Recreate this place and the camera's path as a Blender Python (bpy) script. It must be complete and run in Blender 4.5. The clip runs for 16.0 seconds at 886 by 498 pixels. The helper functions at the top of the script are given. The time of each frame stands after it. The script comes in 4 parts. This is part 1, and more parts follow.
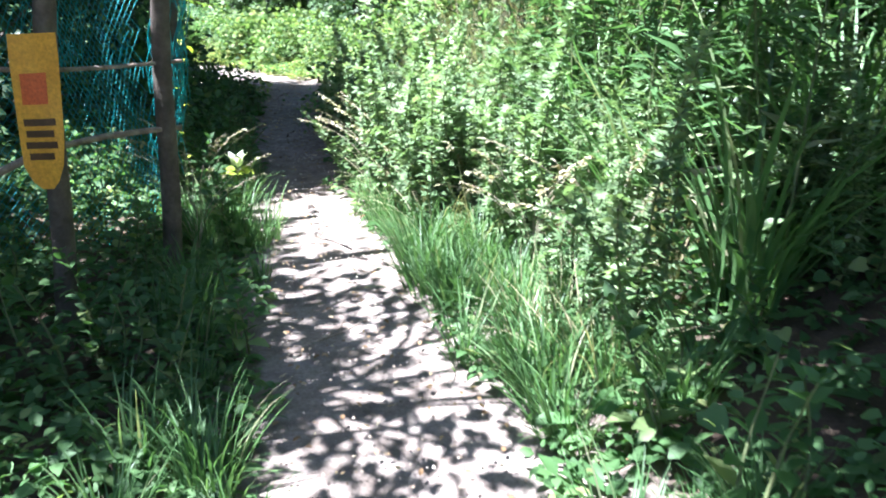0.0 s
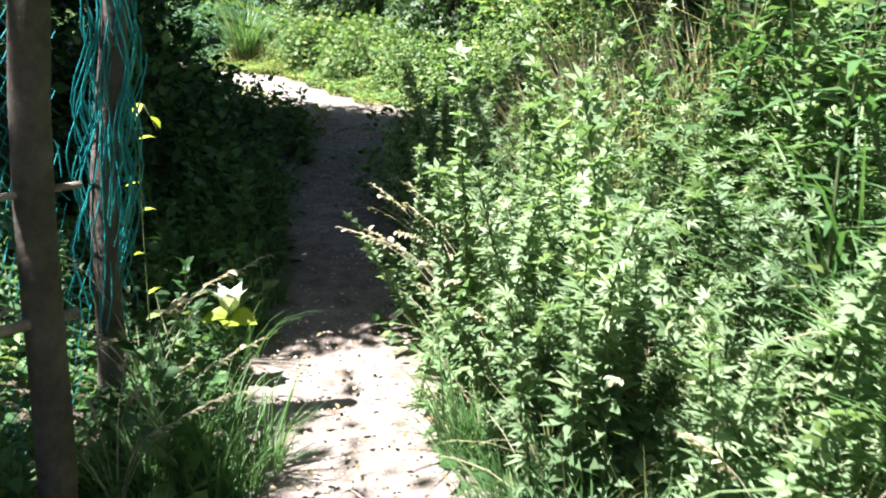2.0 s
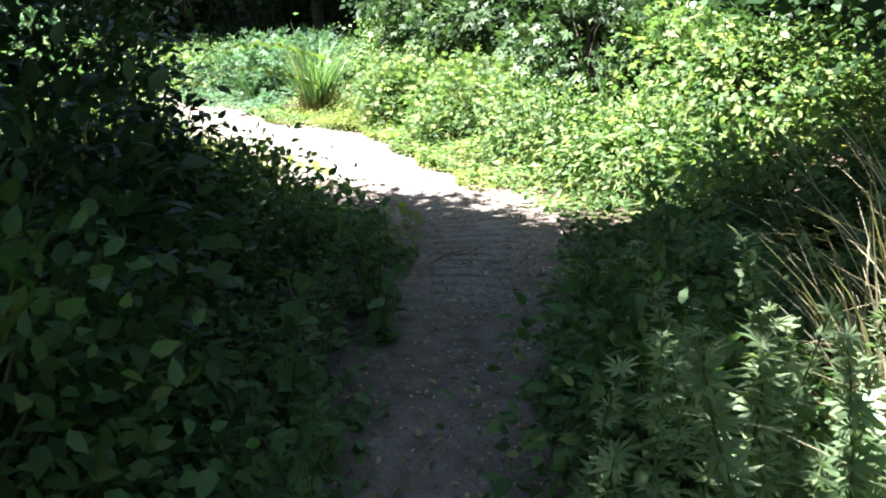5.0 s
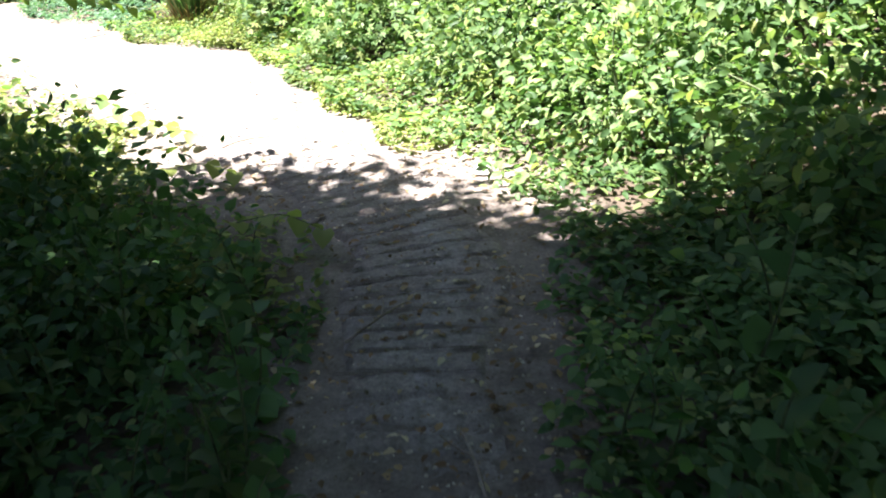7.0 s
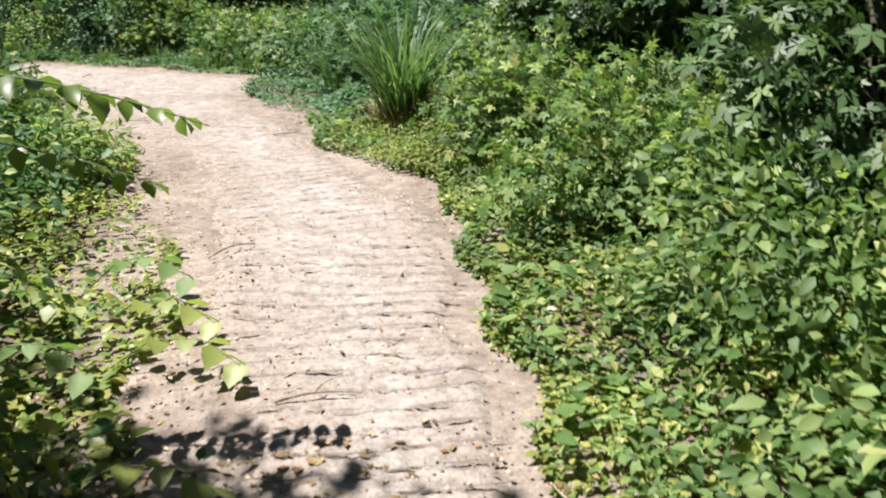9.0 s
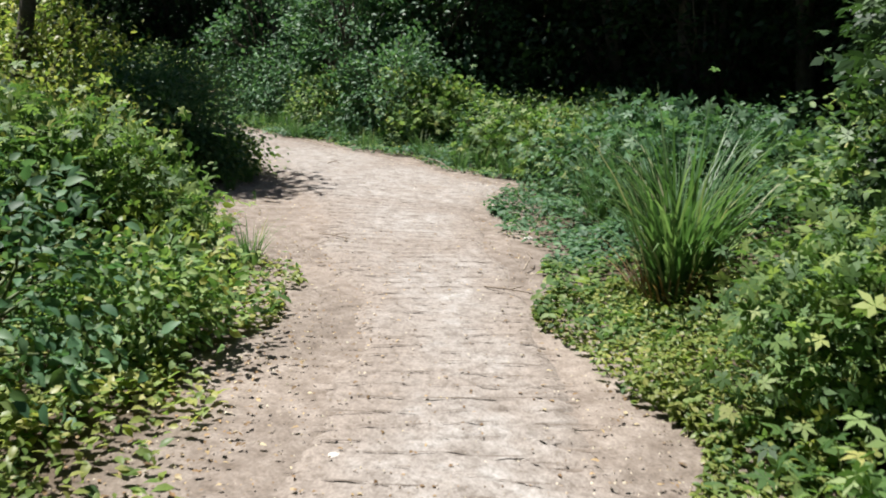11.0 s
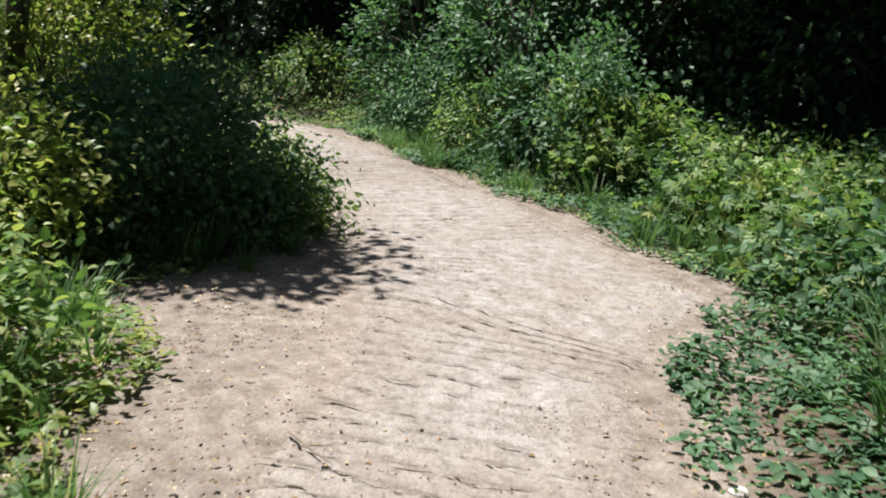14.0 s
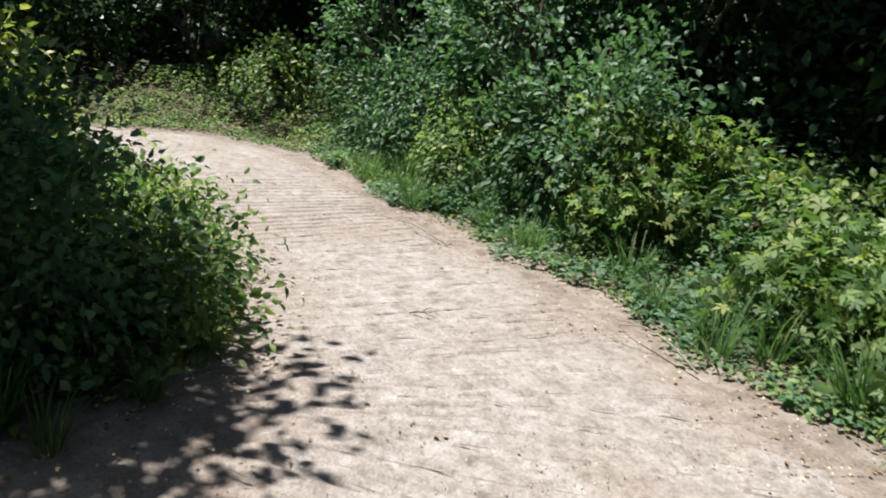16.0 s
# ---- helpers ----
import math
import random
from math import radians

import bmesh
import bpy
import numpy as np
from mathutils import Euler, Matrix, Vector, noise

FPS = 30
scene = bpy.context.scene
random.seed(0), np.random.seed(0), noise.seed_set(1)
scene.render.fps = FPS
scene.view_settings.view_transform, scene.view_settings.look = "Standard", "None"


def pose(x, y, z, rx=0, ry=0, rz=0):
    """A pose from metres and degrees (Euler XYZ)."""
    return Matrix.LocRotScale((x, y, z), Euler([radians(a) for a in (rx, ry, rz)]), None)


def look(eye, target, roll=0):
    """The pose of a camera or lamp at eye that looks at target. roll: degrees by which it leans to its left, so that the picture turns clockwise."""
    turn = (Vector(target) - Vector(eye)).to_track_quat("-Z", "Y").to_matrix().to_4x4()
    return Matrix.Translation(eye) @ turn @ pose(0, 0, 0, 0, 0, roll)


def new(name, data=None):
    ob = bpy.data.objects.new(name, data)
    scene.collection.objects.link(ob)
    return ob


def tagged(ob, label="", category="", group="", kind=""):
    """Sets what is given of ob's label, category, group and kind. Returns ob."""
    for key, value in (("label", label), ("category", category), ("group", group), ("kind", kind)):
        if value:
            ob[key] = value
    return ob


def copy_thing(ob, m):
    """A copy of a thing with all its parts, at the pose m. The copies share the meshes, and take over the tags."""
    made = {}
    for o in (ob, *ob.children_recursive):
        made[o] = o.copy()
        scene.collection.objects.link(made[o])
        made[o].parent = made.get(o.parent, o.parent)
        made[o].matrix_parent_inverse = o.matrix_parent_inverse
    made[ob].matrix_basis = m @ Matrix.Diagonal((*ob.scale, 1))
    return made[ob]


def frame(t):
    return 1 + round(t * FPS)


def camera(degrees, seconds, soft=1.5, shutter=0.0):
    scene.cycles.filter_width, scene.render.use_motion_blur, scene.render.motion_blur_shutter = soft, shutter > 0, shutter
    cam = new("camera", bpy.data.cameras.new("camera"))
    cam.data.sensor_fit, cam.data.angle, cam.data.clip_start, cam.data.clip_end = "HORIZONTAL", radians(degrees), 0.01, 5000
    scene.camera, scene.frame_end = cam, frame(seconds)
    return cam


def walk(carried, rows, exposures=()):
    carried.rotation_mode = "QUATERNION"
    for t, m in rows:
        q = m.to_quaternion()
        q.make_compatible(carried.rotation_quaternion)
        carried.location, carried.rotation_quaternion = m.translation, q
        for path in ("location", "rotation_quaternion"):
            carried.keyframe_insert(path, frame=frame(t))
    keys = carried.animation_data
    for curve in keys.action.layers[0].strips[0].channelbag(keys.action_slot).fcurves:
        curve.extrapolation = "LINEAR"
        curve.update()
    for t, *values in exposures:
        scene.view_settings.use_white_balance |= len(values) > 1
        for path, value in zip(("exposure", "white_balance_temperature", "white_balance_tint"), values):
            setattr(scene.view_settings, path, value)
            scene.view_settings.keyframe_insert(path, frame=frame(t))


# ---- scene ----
cam = camera(53.8, 16.0, soft=1.9, shutter=0.2)
# seconds, x, y, z, yaw, pitch, roll
ROWS = [
    (0.0, 1.330, 0.328, 0.984, 3.75, -16.03, -1.50),
    (0.5, 1.302, 0.919, 1.001, 7.08, -14.99, -1.13),
    (1.0, 1.173, 1.453, 1.040, 7.48, -14.73, -0.18),
    (1.5, 1.072, 1.974, 1.087, 7.48, -15.24, 0.36),
    (2.0, 0.978, 2.532, 1.157, 8.36, -16.26, 0.78),
    (2.5, 0.814, 3.094, 1.164, 8.60, -15.07, 1.83),
    (3.0, 0.672, 3.687, 1.155, 9.03, -11.38, 3.14),
    (3.5, 0.521, 4.171, 1.234, 11.09, -14.35, 2.37),
    (3.7, 0.419, 4.404, 1.273, 12.48, -14.90, 3.24),
    (5.8, -0.027, 6.146, 1.289, 12.67, -15.89, -3.87),
    (6.0, -0.071, 6.351, 1.303, 11.50, -18.53, -4.39),
    (6.5, -0.182, 6.902, 1.296, 10.21, -23.50, -4.36),
    (7.0, -0.331, 7.522, 1.358, 9.80, -23.76, -3.90),
    (7.5, -0.443, 8.202, 1.339, 11.23, -23.10, -4.04),
    (8.0, -0.502, 8.849, 1.349, 16.14, -24.11, -5.40),
    (8.5, -0.568, 9.417, 1.351, 22.03, -22.76, -4.47),
    (9.0, -0.609, 9.901, 1.367, 27.71, -18.45, -0.93),
    (9.5, -0.788, 10.423, 1.351, 32.33, -15.80, 1.29),
    (10.0, -1.087, 10.897, 1.364, 37.72, -14.59, 2.27),
    (10.2, -1.199, 11.103, 1.370, 39.96, -14.05, 2.41),
    (12.3, -2.591, 13.340, 1.440, 55.84, -13.97, 2.08),
    (12.5, -2.761, 13.497, 1.441, 56.90, -13.81, 1.97),
    (13.0, -3.165, 13.864, 1.447, 58.89, -14.18, 2.28),
    (13.5, -3.545, 14.186, 1.450, 60.42, -14.80, 3.18),
    (14.0, -4.084, 14.580, 1.422, 61.55, -14.33, 4.79),
    (14.5, -4.606, 14.960, 1.396, 61.41, -13.87, 5.55),
    (15.0, -4.987, 15.154, 1.421, 59.44, -14.43, 4.66),
    (15.5, -5.450, 15.412, 1.394, 59.56, -14.41, 4.40),
    (16.0, -5.955, 15.747, 1.422, 61.96, -14.35, 4.65),
]
EXPOSURES = [(0.0, 3.0, 5500, 18), (0.5, 2.75, 5750, 17), (1.0, 2.6, 5900, 16), (1.5, 2.5, 6050, 15), (2.5, 2.4, 6150, 15), (3.5, 2.35, 6150, 15), (4.8, 2.9, 6150, 16), (6.0, 3.3, 6050, 18), (6.5, 3.1, 6150, 17), (7.0, 2.85, 6250, 17), (7.5, 2.55, 6450, 17), (8.0, 2.15, 6600, 17), (8.5, 1.75, 6600, 15), (9.0, 1.35, 6550, 14), (9.5, 1.15, 6450, 13), (10.0, 1.05, 6400, 12), (12.5, 1.0, 6400, 11), (16.0, 1.05, 6400, 12)]
walk(cam, [(t, pose(x, y, z, 90 + pitch, 0, yaw) @ pose(0, 0, 0, 0, 0, roll)) for t, x, y, z, yaw, pitch, roll in ROWS], EXPOSURES)

# ---- light ----
SUN_AZ, SUN_EL = 205.0, 69.0      # where the sun stands: degrees from +x, and above the horizon
world = bpy.data.worlds.new("world")
scene.world = world
world.use_nodes = True
wn, wl = world.node_tree.nodes, world.node_tree.links
sky = wn.new("ShaderNodeTexSky")
sky.sky_type, sky.sun_disc = "NISHITA", False
sky.sun_elevation, sky.sun_rotation = radians(SUN_EL), radians(90 - SUN_AZ)
wl.new(sky.outputs["Color"], wn["Background"].inputs["Color"])
wn["Background"].inputs["Strength"].default_value = 0.04
sun = new("sun", bpy.data.lights.new("sun", "SUN"))
sun.data.energy, sun.data.angle, sun.data.color = 5.0, radians(0.55), (1.0, 0.965, 0.9)
SUN_WAY = Vector((math.cos(radians(SUN_AZ)) * math.cos(radians(SUN_EL)), math.sin(radians(SUN_AZ)) * math.cos(radians(SUN_EL)), math.sin(radians(SUN_EL))))
sun.matrix_world = look(SUN_WAY * 30, (0, 0, 0))


# ---- materials ----
def material(name):
    m = bpy.data.materials.new(name)
    m.use_nodes = True
    return m, m.node_tree.nodes, m.node_tree.links


def ramp(nodes, stops):
    r = nodes.new("ShaderNodeValToRGB")
    while len(r.color_ramp.elements) < len(stops):
        r.color_ramp.elements.new(0.5)
    for e, (at, c) in zip(r.color_ramp.elements, stops):
        e.position, e.color = at, (*c, 1)
    return r


def noise_node(nodes, links, scale, detail=4.0, rough=0.55):
    tc, n = nodes.new("ShaderNodeNewGeometry"), nodes.new("ShaderNodeTexNoise")
    n.inputs["Scale"].default_value, n.inputs["Detail"].default_value, n.inputs["Roughness"].default_value = scale, detail, rough
    links.new(tc.outputs["Position"], n.inputs["Vector"])
    return n


def mixed(nodes, links, fac, a, b, blend="MIX"):
    m = nodes.new("ShaderNodeMix")
    m.data_type, m.blend_type = "RGBA", blend
    for socket, value in ((m.inputs["Factor"], fac), (m.inputs["A"], a), (m.inputs["B"], b)):
        if isinstance(value, bpy.types.NodeSocket):
            links.new(value, socket)
        else:
            socket.default_value = value if isinstance(value, float) else (*value, 1)
    return m.outputs["Result"]


def leaf_material(name, stops, through_light=0.4, gloss=0.55, spec=0.3):
    """Leaf: each leaf its own tint, fine blotches, some light passes through."""
    m, nodes, links = material(name)
    bsdf, out = nodes["Principled BSDF"], nodes["Material Output"]
    geo = nodes.new("ShaderNodeNewGeometry")
    r = ramp(nodes, stops)
    links.new(geo.outputs["Random Per Island"], r.inputs["Fac"])
    n = noise_node(nodes, links, 1.6, 2.0)
    blot = ramp(nodes, [(0.3, (0.62, 0.66, 0.6)), (0.7, (1.25, 1.2, 1.1))])
    links.new(n.outputs["Fac"], blot.inputs["Fac"])
    col = mixed(nodes, links, 1.0, r.outputs["Color"], blot.outputs["Color"], "MULTIPLY")
    links.new(col, bsdf.inputs["Base Color"])
    bsdf.inputs["Roughness"].default_value = gloss
    bsdf.inputs["Specular IOR Level"].default_value = spec
    tl, ms = nodes.new("ShaderNodeBsdfTranslucent"), nodes.new("ShaderNodeMixShader")
    warm = mixed(nodes, links, 1.0, col, (1.25, 1.4, 0.75), "MULTIPLY")
    links.new(warm, tl.inputs["Color"])
    ms.inputs["Fac"].default_value = through_light
    links.new(bsdf.outputs["BSDF"], ms.inputs[1])
    links.new(tl.outputs["BSDF"], ms.inputs[2])
    links.new(ms.outputs["Shader"], out.inputs["Surface"])
    return m


def solid_material(name, dark, light, scale, rough=0.8, bump=0.3, fine=None, metal=0.0):
    """Two-scale mottled surface with fine relief."""
    m, nodes, links = material(name)
    bsdf = nodes["Principled BSDF"]
    a, b = noise_node(nodes, links, scale), noise_node(nodes, links, fine or scale * 9, 6.0, 0.65)
    r = ramp(nodes, [(0.3, dark), (0.7, light)])
    links.new(a.outputs["Fac"], r.inputs["Fac"])
    g = ramp(nodes, [(0.3, (0.7, 0.7, 0.7)), (0.7, (1.2, 1.2, 1.2))])
    links.new(b.outputs["Fac"], g.inputs["Fac"])
    links.new(mixed(nodes, links, 1.0, r.outputs["Color"], g.outputs["Color"], "MULTIPLY"), bsdf.inputs["Base Color"])
    bsdf.inputs["Roughness"].default_value, bsdf.inputs["Metallic"].default_value = rough, metal
    bp = nodes.new("ShaderNodeBump")
    bp.inputs["Strength"].default_value, bp.inputs["Distance"].default_value = bump, 0.01
    links.new(b.outputs["Fac"], bp.inputs["Height"])
    links.new(bp.outputs["Normal"], bsdf.inputs["Normal"])
    return m


def concrete_material():
    m, nodes, links = material("weathered_concrete")
    bsdf = nodes["Principled BSDF"]
    big, mid, fine = noise_node(nodes, links, 1.1, 5.0), noise_node(nodes, links, 7.0, 5.0, 0.6), noise_node(nodes, links, 90.0, 4.0, 0.7)
    base = ramp(nodes, [(0.28, (0.2, 0.177, 0.158)), (0.5, (0.275, 0.252, 0.232)), (0.72, (0.345, 0.332, 0.318))])
    links.new(mid.outputs["Fac"], base.inputs["Fac"])
    soil = ramp(nodes, [(0.5, (0.0, 0.0, 0.0)), (0.66, (0.75, 0.75, 0.75))])
    links.new(big.outputs["Fac"], soil.inputs["Fac"])
    film = nodes.new("ShaderNodeAttribute")
    film.attribute_name = "soil_film"
    dust = mixed(nodes, links, film.outputs["Fac"], soil.outputs["Color"], (1.0, 1.0, 1.0))
    col = mixed(nodes, links, dust, base.outputs["Color"], (0.24, 0.207, 0.181))
    speck = ramp(nodes, [(0.36, (0.7, 0.68, 0.66)), (0.5, (1.0, 1.0, 1.0)), (0.66, (1.16, 1.16, 1.16))])
    links.new(noise_node(nodes, links, 26.0, 5.0, 0.7).outputs["Fac"], speck.inputs["Fac"])
    col = mixed(nodes, links, 1.0, col, speck.outputs["Color"], "MULTIPLY")
    grit = ramp(nodes, [(0.3, (0.68, 0.66, 0.64)), (0.65, (1.14, 1.14, 1.14))])
    links.new(fine.outputs["Fac"], grit.inputs["Fac"])
    links.new(mixed(nodes, links, 1.0, col, grit.outputs["Color"], "MULTIPLY"), bsdf.inputs["Base Color"])
    bsdf.inputs["Roughness"].default_value = 0.88
    bsdf.inputs["Specular IOR Level"].default_value = 0.25
    bp = nodes.new("ShaderNodeBump")
    bp.inputs["Strength"].default_value, bp.inputs["Distance"].default_value = 0.55, 0.006
    links.new(fine.outputs["Fac"], bp.inputs["Height"])
    links.new(bp.outputs["Normal"], bsdf.inputs["Normal"])
    return m


def soil_material():
    m, nodes, links = material("trodden_soil")
    bsdf = nodes["Principled BSDF"]
    big, mid, fine = noise_node(nodes, links, 0.9, 4.0), noise_node(nodes, links, 9.0, 6.0, 0.62), noise_node(nodes, links, 70.0, 4.0, 0.7)
    base = ramp(nodes, [(0.3, (0.145, 0.119, 0.099)), (0.55, (0.24, 0.207, 0.181)), (0.75, (0.33, 0.295, 0.266))])
    links.new(mid.outputs["Fac"], base.inputs["Fac"])
    tone = ramp(nodes, [(0.35, (0.8, 0.78, 0.76)), (0.65, (1.1, 1.08, 1.06))])
    links.new(big.outputs["Fac"], tone.inputs["Fac"])
    col = mixed(nodes, links, 1.0, base.outputs["Color"], tone.outputs["Color"], "MULTIPLY")
    grit = ramp(nodes, [(0.3, (0.65, 0.65, 0.65)), (0.7, (1.2, 1.2, 1.2))])
    links.new(fine.outputs["Fac"], grit.inputs["Fac"])
    # soil turns darker brown outside the way, under the plants
    verge = nodes.new("ShaderNodeAttribute")
    verge.attribute_name = "verge_dark"
    col = mixed(nodes, links, verge.outputs["Fac"], col, mixed(nodes, links, mid.outputs["Fac"], (0.045, 0.033, 0.024), (0.13, 0.1, 0.07)))
    links.new(mixed(nodes, links, 1.0, col, grit.outputs["Color"], "MULTIPLY"), bsdf.inputs["Base Color"])
    bsdf.inputs["Roughness"].default_value = 0.95
    bsdf.inputs["Specular IOR Level"].default_value = 0.2
    bp = nodes.new("ShaderNodeBump")
    bp.inputs["Strength"].default_value, bp.inputs["Distance"].default_value = 0.7, 0.015
    links.new(mid.outputs["Fac"], bp.inputs["Height"])
    links.new(bp.outputs["Normal"], bsdf.inputs["Normal"])
    return m


CONCRETE, SOIL = concrete_material(), soil_material()
BARK = solid_material("bark", (0.055, 0.045, 0.035), (0.15, 0.125, 0.1), 6.0, 0.9, 0.8, 40)
STEM = solid_material("green_stem", (0.07, 0.1, 0.035), (0.14, 0.17, 0.07), 14.0, 0.7, 0.2)
DRY_STEM = solid_material("dry_stem", (0.26, 0.22, 0.14), (0.42, 0.38, 0.28), 12.0, 0.8, 0.2)
TWIG = solid_material("dead_twig", (0.16, 0.12, 0.09), (0.36, 0.3, 0.24), 20.0, 0.85, 0.3)
STONE = solid_material("pale_stone", (0.45, 0.43, 0.4), (0.7, 0.68, 0.64), 15.0, 0.85, 0.4)
WEED = leaf_material("weed_leaf", [(0.0, (0.045, 0.101, 0.038)), (0.45, (0.084, 0.176, 0.066)), (0.85, (0.128, 0.230, 0.098)), (1.0, (0.218, 0.270, 0.109))])
MUGWORT = leaf_material("mugwort_leaf", [(0.0, (0.11, 0.18, 0.088)), (0.5, (0.18, 0.27, 0.145)), (1.0, (0.29, 0.37, 0.22))], 0.35, 0.5)
VINE = leaf_material("vine_leaf", [(0.0, (0.046, 0.100, 0.034)), (0.45, (0.108, 0.194, 0.066)), (0.75, (0.19, 0.276, 0.106)), (0.95, (0.27, 0.34, 0.13)), (1.0, (0.35, 0.35, 0.13))], 0.4, 0.55, 0.3)
IVY = leaf_material("ivy_leaf", [(0.0, (0.024, 0.055, 0.024)), (0.6, (0.055, 0.105, 0.044)), (0.9, (0.09, 0.155, 0.066)), (1.0, (0.15, 0.22, 0.1))], 0.3, 0.5, 0.32)
YELLOW_VINE = leaf_material("yellowing_vine_leaf", [(0.0, (0.109, 0.183, 0.055)), (0.5, (0.206, 0.265, 0.077)), (1.0, (0.355, 0.349, 0.132))], 0.42, 0.42)
TREE_LEAF = leaf_material("tree_leaf", [(0.0, (0.021, 0.050, 0.022)), (0.6, (0.043, 0.090, 0.038)), (1.0, (0.071, 0.130, 0.056))], 0.3, 0.4)
SHRUB_LEAF = leaf_material("shrub_leaf", [(0.0, (0.045, 0.106, 0.059)), (0.5, (0.081, 0.174, 0.095)), (1.0, (0.147, 0.242, 0.143))], 0.36, 0.52)
GRASS = leaf_material("grass_blade", [(0.0, (0.059, 0.125, 0.050)), (0.6, (0.106, 0.206, 0.080)), (0.9, (0.166, 0.250, 0.120)), (1.0, (0.356, 0.338, 0.240))], 0.35, 0.4)
DRY_GRASS = leaf_material("dry_grass_blade", [(0.0, (0.25, 0.215, 0.13)), (0.6, (0.36, 0.33, 0.22)), (1.0, (0.5, 0.47, 0.36))], 0.3, 0.6)
LITTER = leaf_material("dead_leaf", [(0.0, (0.1, 0.06, 0.03)), (0.5, (0.24, 0.15, 0.08)), (0.85, (0.4, 0.3, 0.18)), (1.0, (0.55, 0.48, 0.36))], 0.15, 0.75, 0.3)
GROOVE_SOIL = solid_material("groove_soil", (0.09, 0.072, 0.058), (0.17, 0.14, 0.115), 30.0, 0.95, 0.3)
PEBBLE = leaf_material("pebble", [(0.0, (0.12, 0.09, 0.07)), (0.5, (0.28, 0.23, 0.19)), (1.0, (0.5, 0.46, 0.4))], 0.0, 0.9, 0.2)


# ---- plan ----
SLOPE = 0.0394
LANE_LEFT = [(-0.9, 8.6), (-1.19, 9.9), (-1.3, 10.5), (-2.05, 11.4), (-2.9, 12.1), (-3.6, 12.9), (-4.15, 13.5), (-4.7, 14.1), (-5.5, 14.7), (-6.5, 15.15), (-7.4, 15.75), (-8.4, 16.25), (-9.6, 16.6), (-11.2, 16.95), (-13.2, 17.0), (-14.2, 16.3), (-14.8, 15.0), (-15.0, 12.5)]
LEFT_EDGE = [(0.9, -6), (0.8, 1), (0.72, 2.5), (0.52, 3.3), (0.3, 4.15), (-0.08, 5.4), (-0.45, 7), (-0.9, 8.6), (-1.19, 9.9), (-1.3, 10.5), (-2.15, 11.35), (-3.0, 12.05), (-3.75, 12.8), (-4.35, 13.4), (-5.0, 13.95), (-5.7, 14.5), (-6.4, 14.9), (-7.1, 15.05), (-7.8, 15.05), (-8.4, 15.3), (-9.0, 16.3), (-9.9, 16.65), (-11.2, 16.9), (-13.2, 17.0), (-14.2, 16.3), (-14.8, 15.0), (-15.0, 12.5)]
RIGHT_EDGE = [(2.0, -6), (1.75, 1), (1.45, 2.7), (1.18, 3.3), (0.95, 4.15), (0.6, 5.1), (0.3, 5.75), (0.1, 7), (-0.25, 8.5), (-0.42, 9.9), (-0.5, 10.7), (-0.8, 11.35), (-1.2, 11.8), (-1.65, 12.5), (-2.0, 12.95), (-2.35, 13.6), (-2.9, 14.3), (-3.55, 14.75), (-4.3, 15.3), (-4.9, 15.8), (-5.4, 16.2), (-6.2, 16.8), (-6.8, 17.25), (-7.15, 17.9), (-7.6, 18.5), (-9.0, 18.66), (-10.4, 18.75), (-12.0, 18.6), (-14.6, 18.7), (-16.0, 18.1), (-16.8, 16.6), (-17.1, 14.5), (-17.2, 12.5)]


def resample(points, n):
    p = np.array(points, float)
    s = np.concatenate([[0], np.cumsum(np.linalg.norm(np.diff(p, axis=0), axis=1))])
    u = np.linspace(0, s[-1], n)
    q = np.stack([np.interp(u, s, p[:, 0]), np.interp(u, s, p[:, 1])], 1)
    for _ in range(3):
        q[1:-1] = (q[:-2] + 2 * q[1:-1] + q[2:]) / 4
    return q


EDGE_L, EDGE_R = resample(LEFT_EDGE, 500), resample(RIGHT_EDGE, 500)


def base_z(y):
    q = 11.0 - y
    return -SLOPE * 0.5 * (q + np.sqrt(q * q + 1.0))


def beyond(xy, side):
    """Distance from points to one edge of the way."""
    e = EDGE_L if side < 0 else EDGE_R
    out = np.empty(len(xy))
    for i in range(0, len(xy), 4000):
        out[i:i + 4000] = np.linalg.norm(xy[i:i + 4000, None] - e[None, ::3], axis=2).min(1)
    return out


RING = np.concatenate([EDGE_L[::4], EDGE_R[::-4]])


def on_way(xy):
    """Which points lie between the two edges."""
    inside = np.zeros(len(xy), bool)
    x, y = xy[:, 0], xy[:, 1]
    a, b = RING, np.roll(RING, -1, axis=0)
    for (x0, y0), (x1, y1) in zip(a, b):
        if y0 != y1:
            c = ((y0 > y) != (y1 > y)) & (x < (x1 - x0) * (y - y0) / (y1 - y0) + x0)
            inside ^= c
    return inside


def waves(x, y):
    return 0.5 * np.sin(1.7 * x + 0.6 * y + 1) + 0.3 * np.sin(2.9 * y - 1.3 * x) + 0.2 * np.sin(5.1 * x + 4.3 * y + 2)


def lateral(xy):
    """Distance outside the way (0 on it), and the side: -1 left, 1 right."""
    dl, dr = beyond(xy, -1), beyond(xy, 1)
    return np.where(on_way(xy), 0.0, np.minimum(dl, dr)), np.where(dl < dr, -1, 1)


def smooth(v, a, b):
    q = np.clip((v - a) / (b - a), 0, 1)
    return q * q * (3 - 2 * q)


